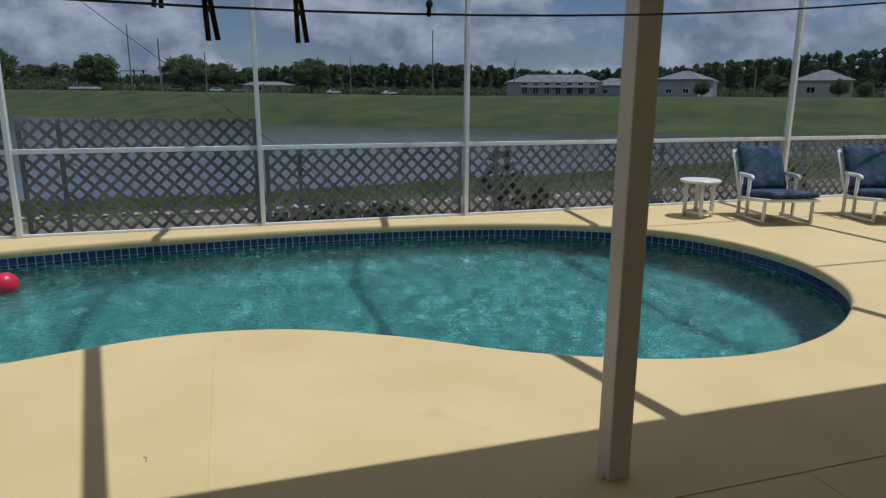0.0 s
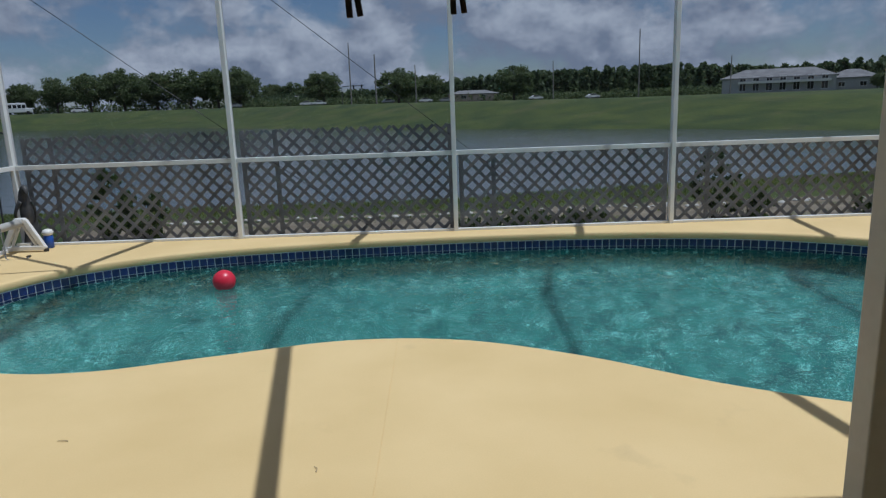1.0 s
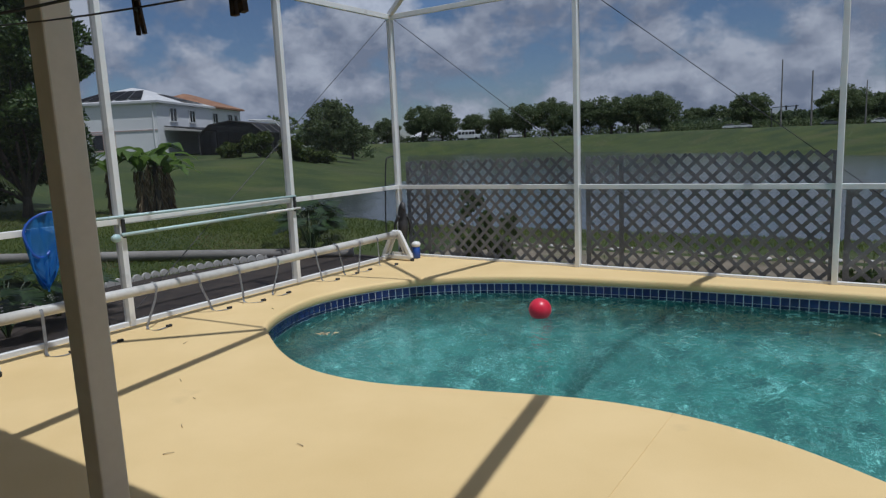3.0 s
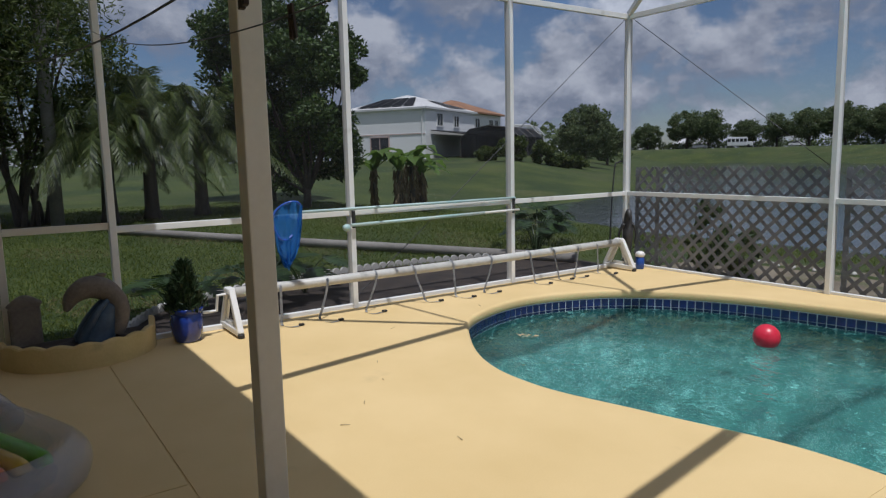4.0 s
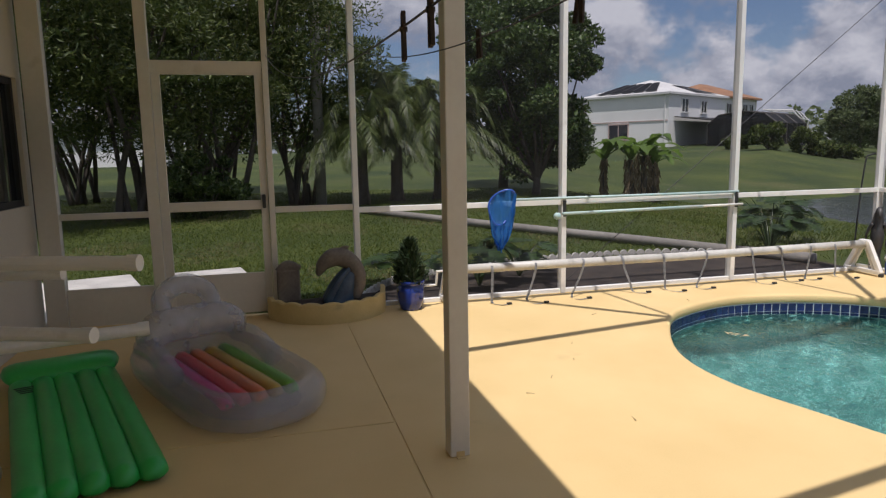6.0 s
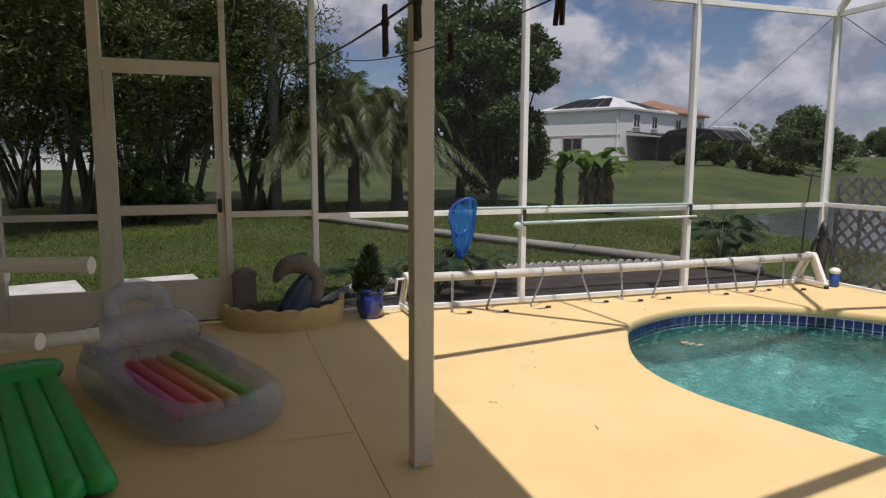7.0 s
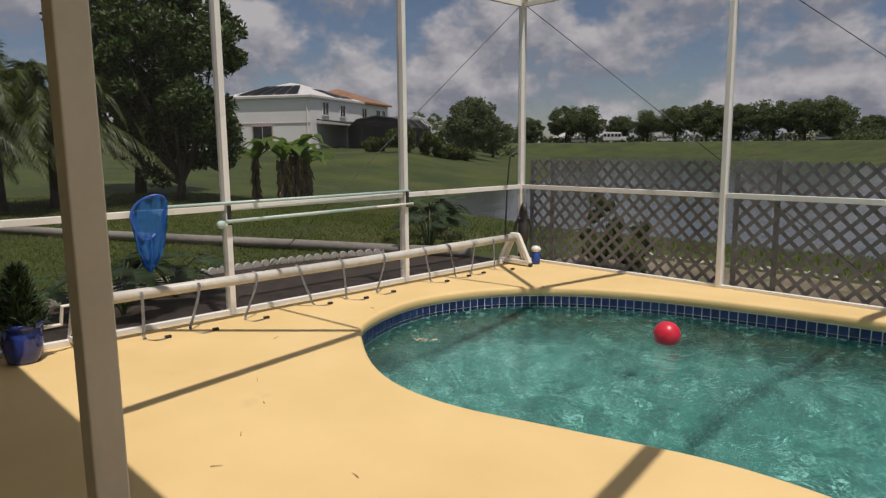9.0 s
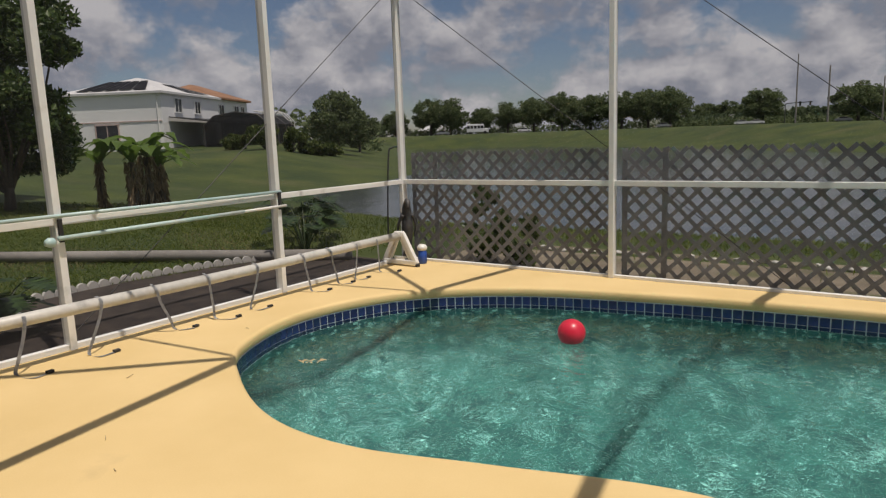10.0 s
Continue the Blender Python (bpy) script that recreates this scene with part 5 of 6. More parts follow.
bm.faces.new(fr)
bm.faces.new(bk[::-1])
for k in range(8):
    bm.faces.new((fr[k], bk[k], bk[(k + 1) % 8], fr[(k + 1) % 8]))
bmesh.ops.recalc_face_normals(bm, faces=bm.faces[:])
edging = group_of("scalloped_edging", (0, 0, 0), "pale scalloped concrete edging round the bed", "edging")
em = mesh_of("edging_stone", bm, M_CONCRETE)
for p, q in zip(edge_line, edge_line[1:]):
    c = (p + q) / 2
    o = new("edging_stone", em)
    o.parent = edging
    o.matrix_basis = pose(c.x, c.y, gz(c.x, c.y) - 0.03, 0, 0, math.degrees(math.atan2(q.y - p.y, q.x - p.x)))

# the weathered pole lying on the lawn
bm = bmesh.new()
pa, pb = Vector((-9.6, -4.6, 0)), Vector((-1.05, 0.2, 0))
pts = [pa.lerp(pb, k / 8) for k in range(9)]
pipe(bm, [(p.x, p.y, max(gz(p.x, p.y), gz(pb.x, pb.y)) + 0.085) for p in pts], 0.075, 14)
tagged(part("fallen_pole", bm, M_LOG, smooth=True), "long grey weathered wooden pole lying on the lawn", "log")

# grey utility pole at the yard's edge
x, y = place(83.6, 16.3)
bm = bmesh.new()
pipe(bm, [(0, 0, -0.2), (0, 0, 8.5)], 0.14, 14, True, 0.11)
o = tagged(part("utility_pole", bm, M_LOG, smooth=True), "grey wooden utility pole on the lawn", "pole")
o.matrix_basis = pose(x, y, gz(x, y))

# pale paving outside the screen door
bm = bmesh.new()
for k, (x, y) in enumerate(((-1.4, -7.25), (-2.6, -7.5), (-1.3, -8.5), (-2.5, -8.8))):
    bm = bmesh.new()
    box(bm, (0, 0, 0), (1.1, 1.0, 0.06), bevel=0.01)
    o = tagged(part("paving_slab", bm, M_CONCRETE), "pale concrete paving slab in the grass", "paving", "slabs outside the door")
    o.matrix_basis = pose(x, y, gz(x, y) + 0.03, 0, 0, 8 + 3 * k)

# shrubs behind the lattice, and white stones along it
for k, (x, y, h, r, n) in enumerate(((0.62, 0.75, 0.92, 0.36, 2600), (1.05, 0.8, 0.70, 0.30, 1600), (8.35, 0.62, 0.95, 0.28, 1100), (8.8, 0.7, 0.45, 0.30, 700), (6.0, 0.6, 0.30, 0.35, 700), (6.7, 0.65, 0.28, 0.30, 600), (5.4, 0.55, 0.26, 0.3, 500), (10.6, 0.7, 0.35, 0.4, 600), (13.2, 0.7, 0.55, 0.5, 900))):
    b = broad_tree("shrub", "small green shrub behind the lattice", (x, y), h, r, M_FICUS, 0.085, n, 70 + k, 0.015, 0.05, "shrubs behind the lattice", 0.4, 20)
    b["category"] = "shrub"
rng = random.Random(21)
stone_meshes = []
for s in range(4):
    bm = bmesh.new()
    bmesh.ops.create_icosphere(bm, subdivisions=2, radius=0.06)
    for v in bm.verts:
        v.co *= 0.8 + 0.35 * noise.noise(v.co * 14 + Vector((s * 3, 0, 0)))
        v.co.z *= 0.6
    stone_meshes.append(mesh_of("stone", bm, M_CONCRETE, True))
border = group_of("stone_border", (0, 0, 0), "row of whitish stones on the soil behind the lattice", "stones")
for k in range(110):
    x, y = -0.1 + k * 0.15 + rng.uniform(-0.06, 0.06), 2.0 + rng.uniform(-0.12, 0.12)
    o = new("stone", stone_meshes[k % 4])
    o.parent = border
    o.matrix_basis = pose(x, y, gz(x, y) + 0.02, rng.uniform(-20, 20), 0, rng.uniform(0, 360)) @ Matrix.Diagonal((*[rng.uniform(0.6, 1.15)] * 3, 1))
bm = bmesh.new()
vs = [[bm.verts.new((x, y, gz(x, y) + 0.015)) for y in (0.10, 0.7, 1.5, 2.4)] for x in np.linspace(-0.1, 17.5, 60)]
for a, b in zip(vs, vs[1:]):
    for j in range(3):
        bm.faces.new((a[j], b[j], b[j + 1], a[j + 1]))
M_BANK = surface("bare_bank", (0.12, 0.098, 0.068), (0.25, 0.21, 0.15), 0.95, scale=3, fine=30, bump=0.7, spots=((0.09, 0.10, 0.035), 2.0, 0.56, 0.8))
tagged(part("soil_strip", bm, M_BANK), "bare brown soil strip behind the lattice", "soil", kind="structure")

# corner oddments: hooked rod, statue on the reel's end, chlorine float
bm = bmesh.new()
rod = [(-0.13, -0.16, -0.12), (-0.135, -0.13, 0.6), (-0.12, -0.09, 1.22), (-0.10, -0.05, 1.30), (-0.06, 0.0, 1.31), (-0.04, 0.02, 1.27)]
tagged(part("shepherd_hook", pipe(bm, spline(rod, 5, False), 0.009, 7), M_WIRE, smooth=True), "thin dark metal hook stuck in the soil", "garden hook")
bm = bmesh.new()
swept(bm, spline([(0, 0, 0.0), (0, 0.0, 0.22), (0.02, 0, 0.40), (0.0, 0, 0.60), (0.05, 0, 0.70), (0.12, 0, 0.62)], 5, False), list(np.interp(np.linspace(0, 1, 26), [0, 0.15, 0.4, 0.6, 0.75, 0.9, 1], [0.10, 0.05, 0.075, 0.06, 0.035, 0.035, 0.008])), 14, 0.9, (0, 1, 0))
for sx in (-1, 1):
    swept(bm, spline([(0.02, sx * 0.05, 0.55), (-0.02, sx * 0.10, 0.42), (-0.05, sx * 0.09, 0.28)], 5, False), list(np.linspace(0.05, 0.012, 11)), 10, 0.4, (0, 1, 0))
M_BIRD = surface("dark_bronze", (0.02, 0.02, 0.022), (0.075, 0.072, 0.07), 0.5, scale=8, fine=40, bump=0.2)
o = tagged(part("heron_statue", bm, M_BIRD, smooth=True), "dark grey bird statue standing in the deck corner", "statue")
o.matrix_basis = pose(0.13, -0.12, 0.0, 0, 0, -40)
fl = group_of("chlorine_float", (0.36, -0.16, 0), "white and blue chlorine floater standing on the deck", "chlorine floater")
bm = bmesh.new()
lathe(bm, [(0.03, 0.14), (0.055, 0.16), (0.062, 0.185), (0.045, 0.21), (0.02, 0.22)], 20)
part("float_ring", bm, M_PVC, fl, "white round top", smooth=True)
bm = bmesh.new()
lathe(bm, [(0.04, 0.0), (0.05, 0.01), (0.05, 0.14), (0.035, 0.155)], 18)
part("canister", bm, M_BLUEPL, fl, "blue canister", smooth=True)

# ---- lawn blades near the west screen ----
rg = np.random.RandomState(77)
n = 150000
rr = 4.5 + 17 * rg.rand(n) ** 1.05
aa = np.radians(rg.uniform(44, 112, n))
gx, gy = EYE0[0] - rr * np.sin(aa), EYE0[1] + rr * np.cos(aa)
inbed = (gx > -2.6 + 0.28 * np.abs(gy + 2.5)) & (gy > -6.0) & (gy < 0.4)
ok = (gx < -0.35) & ~inbed & (pond_gap(gx, gy) > 0.4)
gx, gy = gx[ok], gy[ok]
c = np.stack([gx, gy, ground_z(gx, gy) + 0.022 + 0.012 * np.sin(gx * 2.1 + 1.3 * np.sin(gy * 1.7)) * np.sin(gy * 2.6)], 1)
up = np.tile([0.0, 0.0, 1.0], (len(c), 1))
straw = (np.sin(gx * 1.3 + 2.0 * np.sin(gy * 0.7)) * np.sin(gy * 1.6 + 1.1) > 0.45) & (rg.rand(len(gx)) < 0.45)
ob = leaf_mesh("dry_grass", c[straw], up[straw], 0.07, 0.13, M_STRAW, None, 80, 0.9)
tagged(ob, "straw-coloured dry grass patches in the lawn", "grass", kind="stuff")
c, up = c[~straw], up[~straw]
ob = leaf_mesh("lawn_grass", c, up, 0.066, 0.15, M_BLADE, None, 78, 0.75)
tagged(ob, "uneven green lawn grass", "grass", kind="stuff")
n = 34000
gx, gy = rg.uniform(-8, 19, n), rg.uniform(0.5, 8.5, n)
ok = (pond_gap(gx, gy) > 0.2) & ((gy > 2.9 + 0.5 * np.sin(gx * 1.9) + 0.3 * np.sin(gx * 5.3) + rg.randn(n) * 0.4) | (rg.rand(n) < 0.035) | (gx < -1.2))
gx, gy = gx[ok], gy[ok]
c = np.stack([gx, gy, ground_z(gx, gy) + 0.04], 1)
ob = leaf_mesh("bank_grass", c, np.tile([0.0, 0.0, 1.0], (len(c), 1)), 0.10, 0.13, M_BLADE, None, 79, 0.6)
tagged(ob, "rough grass on the pond bank", "grass", kind="stuff")

# ---- far trees ----
oaks = []
for s in range(4):
    ob = group_of("oak_tree", (0, 0, -300 - 40 * s), "round dark green roadside oak", "tree", "trees along the far road")
    c, o, cs = clumps(90, 9500, in_ellipsoid((0, 0, 4.9), (3.9, 3.9, 3.5), 0.1), 1.15, 200 + s)
    bm = bmesh.new()
    pipe(bm, [(0, 0, -0.5), (0.1, 0, 1.4), (0, 0.1, 3.2)], 0.32, 8, True, 0.2)
    limb_mesh(bm, (0, 0.05, 2.4), [tuple(p) for p in cs[:9]], 0.14, s)
    part("trunk", bm, M_BARK, ob, smooth=True)
    leaf_mesh("crown", c, o, 0.46, 0.6, M_OAK, ob, 210 + s)
    oaks.append(ob)


def oak(az, d, el_top, wide=1.0, k=0):
    x, y = place(az, d)
    z = gz(x, y)
    top = 1.4 + d * math.tan(radians(el_top))
    s = (top - z) / 8.6
    m = pose(x, y, z, 0, 0, (az * 37) % 360) @ Matrix.Diagonal((s * wide, s * wide, s, 1))
    if k < 4 and not oaks[k].get("used"):
        oaks[k].matrix_basis = m
        oaks[k]["used"] = 1
        return
    copy_thing(oaks[k % 4], Matrix.Identity(4)).matrix_basis = m


OAKS = [(31.0, 120, 2.6, 1.1), (28.8, 118, 3.0, 1.0), (26.6, 115, 3.2, 1.1), (24.3, 116, 3.5, 1.1), (22.0, 118, 3.3, 1.2), (19.6, 116, 3.5, 1.2), (17.5, 116, 3.4, 1.1), (15.8, 117, 3.5, 1.1), (13.2, 150, 2.2, 1.3), (11.4, 150, 2.3, 1.2),
        (9.2, 115, 3.0, 1.2), (3.0, 112, 3.1, 1.3), (0.5, 125, 2.6, 1.2), (-1.8, 150, 2.3, 1.2), (-6.6, 105, 3.0, 1.2), (-8.8, 140, 2.5, 1.4), (6.6, 170, 1.6, 1.4), (33.6, 118, 3.4, 1.15), (35.2, 120, 3.4, 1.05), (38.2, 120, 2.5, 1.1),
        (42.6, 66, 4.3, 0.9), (41.0, 80, 2.6, 1.0), (44.0, 90, 2.2, 1.2), (-38.2, 105, 1.4, 1.0), (-43.4, 101, 1.8, 1.2), (-47.6, 101, 1.5, 1.1), (-33.6, 120, 1.3, 1.0), (-49.2, 104, 1.3, 1.0), (-33.0, 150, 1.2, 0.9), (-27.6, 150, 0.95, 0.8), (-29.6, 150, 0.9, 0.8), (47.5, 100, 2.0, 1.4), (39.8, 140, 1.6, 1.6), (63.5, 60, 3.0, 1.2)]
for k, (az, d, el, w) in enumerate(OAKS):
    oak(az, d * 2.03 if d > 100 and az > -12 else d * 1.35 if d > 100 else d, el - 0.12, w, k)
for o in oaks:
    del o["used"]

# the wooded rise behind: one mass of crowns
rg = np.random.RandomState(5)
cs, sizes = [], []
for az in np.arange(-62, 16, 0.33):
    el = np.interp(az, [-62, -50, -40, -33, -26, -20, -12, -4, 3, 10, 16], [3.2, 3.0, 2.4, 1.9, 1.75, 2.2, 2.25, 1.9, 1.3, 1.0, 0.9])
    for row in range(2):
        d = 262 + 30 * row + rg.uniform(-8, 8)
        a = az + rg.uniform(-0.25, 0.25)
        x, y = place(a, d)
        z0 = gz(x, y)
        top = 1.4 + d * math.tan(radians(el * rg.uniform(0.86, 1.08)))
        h = top - z0
        for q in range(5):
            u = q / 4
            cs.append((x + rg.uniform(-0.8, 0.8), y + rg.uniform(-0.8, 0.8), z0 + h * (0.15 + 0.85 * u)))
            sizes.append(2.3 * (1.15 - 0.75 * u))
cs, sizes = np.array(cs), np.array(sizes)
n = 120000
pick = rg.randint(0, len(cs), n)
off = rg.randn(n, 3)
off /= np.linalg.norm(off, axis=1, keepdims=True)
off *= sizes[pick][:, None] * rg.rand(n, 1) ** 0.4
ob = leaf_mesh("far_wood", cs[pick] + off, off, 1.7, 0.6, M_PINE, None, 6)
tagged(ob, "dark green wood on the far side of the pond", "trees", kind="stuff")
# low hedge line along the far road and round the west
cs = []
for az in np.concatenate([np.arange(-60, 40, 0.22), np.arange(40, 125, 0.5)]):
    d = 246 if az < 40 else 95
    x, y = place(az + rg.uniform(-0.2, 0.2), d + rg.uniform(-6, 6))
    h = rg.uniform(1.2, 2.6) if az < 40 else rg.uniform(2.0, 4.2)
    for q in range(3):
        cs.append((x, y, gz(x, y) + h * (0.2 + 0.35 * q)))
cs = np.array(cs)
n = 26000
pick = rg.randint(0, len(cs), n)
off = rg.randn(n, 3) * np.array([0.9, 0.9, 0.5])
ob = leaf_mesh("far_hedge", cs[pick] + off, off, 0.9, 0.6, M_OAK, None, 7)
tagged(ob, "low dark hedge and brush beyond the lawn", "hedge", kind="stuff")

# bushes beside the neighbour's enclosure
for k, (az, d, h, r) in enumerate(((48.4, 52, 1.9, 1.3), (46.2, 54, 1.9, 1.1), (44.6, 55, 1.1, 1.1), (50.6, 55, 1.2, 1.1), (43.2, 58, 1.0, 1.3))):
    x, y = place(az, d)
    b = broad_tree("garden_bush", "rounded green bush beside the neighbouring house", (x, y), h, r, M_OLEANDER, 0.30, 2600, 300 + k, 0.06, 0.05, "bushes by the neighbours", 0.6, 30)
    b["category"] = "bush"

# ---- houses ----
M_WALLW = surface("white_stucco", (0.80, 0.80, 0.79), (0.88, 0.88, 0.86), 0.85, scale=0.4, fine=10, bump=0.2)
M_WALLG = surface("grey_siding", (0.36, 0.37, 0.38), (0.46, 0.47, 0.48), 0.85, scale=0.4, fine=10)
M_ROOFW = surface("pale_roof", (0.52, 0.52, 0.52), (0.66, 0.66, 0.65), 0.8, scale=0.6, fine=14, bump=0.4)
M_ROOFB = surface("brown_tile_roof", (0.22, 0.11, 0.06), (0.34, 0.18, 0.10), 0.85, scale=0.6, fine=14, bump=0.4)
M_ROOFG = surface("grey_shingle_roof", (0.14, 0.14, 0.145), (0.24, 0.24, 0.245), 0.9, scale=0.6, fine=14, bump=0.4)
M_SOLAR = surface("black_solar_mat", (0.010, 0.010, 0.012), (0.03, 0.03, 0.035), 0.45, scale=1, fine=20)
M_PINK = surface("pinkish_trim", (0.50, 0.38, 0.35), (0.60, 0.47, 0.43), 0.8)
M_DARKSCREEN = see_through("dark_screen", (0.35, 0.35, 0.36), (0.02, 0.02, 0.022), 0.45)


def house(name, label, corner, turn, w, dp, h, roof_h, wall, roofm, windows, over=0.5, group=""):
    """A hipped house: one corner at the origin, front along +x, depth along +y. windows: (face, along, sill, width, height)."""
    x, y = corner
    ob = group_of(name, (x, y, gz(x, y) - 0.1), label, "house", group, turn=turn)
    bm = bmesh.new()
    box(bm, (w / 2, dp / 2, h / 2), (w, dp, h))
    part("wall", bm, wall, ob)
    bm = bmesh.new()
    k = min(w, dp) / 2 + over
    e = [bm.verts.new(p) for p in ((-over, -over, h), (w + over, -over, h), (w + over, dp + over, h), (-over, dp + over, h))]
    f = [bm.verts.new((v.co.x, v.co.y, h - 0.2)) for v in e]
    if w >= dp:
        r = [bm.verts.new((k - over, dp / 2, h + roof_h)), bm.verts.new((w + over - k, dp / 2, h + roof_h))]
        tops = [(e[0], e[1], r[1], r[0]), (e[1], e[2], r[1]), (e[2], e[3], r[0], r[1]), (e[3], e[0], r[0])]
    else:
        r = [bm.verts.new((w / 2, k - over, h + roof_h)), bm.verts.new((w / 2, dp + over - k, h + roof_h))]
        tops = [(e[0], e[1], r[0]), (e[1], e[2], r[1], r[0]), (e[2], e[3], r[1]), (e[3], e[0], r[0], r[1])]
    for t in tops:
        bm.faces.new(t)
    for i in range(4):
        bm.faces.new((f[i], f[(i + 1) % 4], e[(i + 1) % 4], e[i]))
    bm.faces.new(f[::-1])
    bmesh.ops.recalc_face_normals(bm, faces=bm.faces[:])
    part("roof", bm, roofm, ob)
    for face, along, sill, ww, hh in windows:
        win = new("window")
        win.parent = ob
        win.matrix_basis = {"s": pose(along, 0, sill), "e": pose(w, along, sill, 0, 0, 90), "w": pose(0, along, sill, 0, 0, -90)}[face]
        bm = bmesh.new()
        for sx in (-1, 1):
            box(bm, (sx * ww / 2, -0.04, hh / 2), (0.10, 0.10, hh))
        for z in (0, hh):
            box(bm, (0, -0.045, z), (ww + 0.2, 0.11, 0.12))
        box(bm, (0, -0.03, hh / 2), (0.07, 0.07, hh))
        part("window_frame", bm, M_PINK if ww > 2.0 else M_WHITE, win)
        bm = bmesh.new()
        box(bm, (0, -0.01, hh / 2), (ww, 0.04, hh))
        part("pane", bm, M_GLASS, win)
    return ob


# the white two-storey neighbour: its near corner first
cxh, cyh = place(56.0, 66)
wh = house("white_house", "white two-storey stucco house with solar mats on its pale roof", (cxh, cyh), 118, 11.5, 9.5, 5.2, 1.7, M_WALLW, M_ROOFW,
           [("s", 3.0, 3.4, 1.3, 1.3), ("s", 6.8, 3.4, 1.2, 1.2), ("w", 5.3, 0.9, 2.2, 1.5)], over=0.3)
for k in range(5):
    bm = bmesh.new()
    t, u = 1.3 + 1.38 * k, 2.75 + 0.80 * k
    v = [bm.verts.new(p) for p in ((0.0, t, 5.42), (0.0, t + 1.22, 5.42), (3.2, u + 0.70, 6.46), (3.2, u, 6.46))]
    bm.faces.new(v)
    bmesh.ops.solidify(bm, geom=bm.faces[:], thickness=0.06)
    part("solar_mat", bm, M_SOLAR, wh, "black solar heating mat")
for k in range(3):
    bm = bmesh.new()
    t, u = 5.4 + 1.5 * k, 5.9 + 0.75 * k
    v = [bm.verts.new(p) for p in ((t, -0.02, 5.40), (t + 1.3, -0.02, 5.40), (u + 0.65, 3.0, 6.36), (u, 3.0, 6.36))]
    bm.faces.new(v)
    bmesh.ops.solidify(bm, geom=bm.faces[:], thickness=0.06)
    part("solar_mat", bm, M_SOLAR, wh, "black solar heating mat")
bm = bmesh.new()
part("downpipe", pipe(bm, [(-0.06, 0.35, 0.0), (-0.06, 0.35, 5.0)], 0.07, 8), M_WHITE, wh)
bm = bmesh.new()
box(bm, (-0.03, 4.75, 2.62), (0.05, 9.4, 0.10))
part("wall_band", bm, M_PINK, wh)
# its dark screened porch
porch = group_of("screened_porch", (cxh, cyh, gz(cxh, cyh) - 0.1), "dark screened pool porch beside the white house", "porch", turn=118)
M_DKFRAME = surface("bronze_frame", (0.03, 0.027, 0.024), (0.06, 0.055, 0.05), 0.5)
bm = bmesh.new()
for x in (1.0, 3.5, 6.0, 8.5, 11.0):
    box(bm, (x, -5.0, 1.15), (0.12, 0.12, 2.3))
    bar(bm, (x, -5.0, 2.3), (x, -0.1, 2.95), 0.1, 0.1)
for z in (0.9, 2.3):
    bar(bm, (1.0, -5.0, z), (11.0, -5.0, z), 0.1, 0.1)
part("frame", bm, M_DKFRAME, porch)
raw("screen", [(1, -5, 0), (11, -5, 0), (11, -5, 2.3), (1, -5, 2.3)], [(0, 1, 2, 3)], M_DARKSCREEN, porch)
raw("roof_screen", [(1, -5.2, 2.32), (11, -5.2, 2.32), (11, -0.1, 2.98), (1, -0.1, 2.98)], [(0, 1, 2, 3)], M_SOLAR, porch)
# domed dark enclosure
dome = group_of("domed_enclosure", (*place(50.6, 64), gz(*place(50.6, 64)) - 0.1), "dark domed screen enclosure behind the bushes", "enclosure", turn=118)
bm = bmesh.new()
for x in (0, 2.2, 4.4, 6.6):
    pipe(bm, [(x, -3, 0), (x, -3, 2.0), (x, -2, 2.8), (x, 0, 3.1), (x, 2, 2.8), (x, 3, 2.0), (x, 3, 0)], 0.07, 6)
part("frame", bm, M_DKFRAME, dome)
prof = [(-3, 0), (-3, 2.0), (-2, 2.8), (0, 3.1), (2, 2.8), (3, 2.0), (3, 0)]
raw("screen", [(x, y, z) for x in (0, 6.6) for y, z in prof], [(k, k + 1, k + 8, k + 7) for k in range(6)] + [(0, 1, 2, 3, 4, 5, 6), (13, 12, 11, 10, 9, 8, 7)], M_DARKSCREEN, dome)
# white framed cage further on
wc = group_of("white_cage", (*place(46.6, 70), gz(*place(46.6, 70)) - 0.1), "white framed screen cage at a neighbouring house", "enclosure", turn=130)
for x in (0, 2.6, 5.2):
    bm = bmesh.new()
    pipe(bm, [(x, 0, 0), (x, 0, 2.4), (x, 0.7, 3.2), (x, 3.2, 3.35)], 0.06, 6)
    part("frame", bm, M_WHITE, wc)
for y, z in ((0, 2.4), (0.7, 3.2), (3.2, 3.35)):
    bm = bmesh.new()
    part("rail", pipe(bm, [(0, y, z), (5.2, y, z)], 0.05, 6), M_WHITE, wc)
raw("screen", [(0, 0, 2.4), (5.2, 0, 2.4), (5.2, 0.7, 3.2), (0, 0.7, 3.2), (5.2, 3.2, 3.35), (0, 3.2, 3.35)], [(0, 1, 2, 3), (3, 2, 4, 5)], M_SCREEN, wc)
house("brown_roof_house", "pale two-storey house with a brown tiled roof", place(52.6, 86), 118, 11, 9, 5.6, 1.9, M_WALLW, M_ROOFB, [("s", 3, 3.6, 1.4, 1.2), ("s", 7.5, 3.6, 1.4, 1.2), ("s", 9.4, 3.6, 1.0, 1.2)])
house("far_cottage", "low pale house with a light roof by the road", place(36.3, 262), 30, 13, 10, 2.0, 2.4, M_WALLW, M_ROOFW, [("s", 4, 0.9, 1.5, 1.2), ("s", 8, 0.9, 1.5, 1.2)])
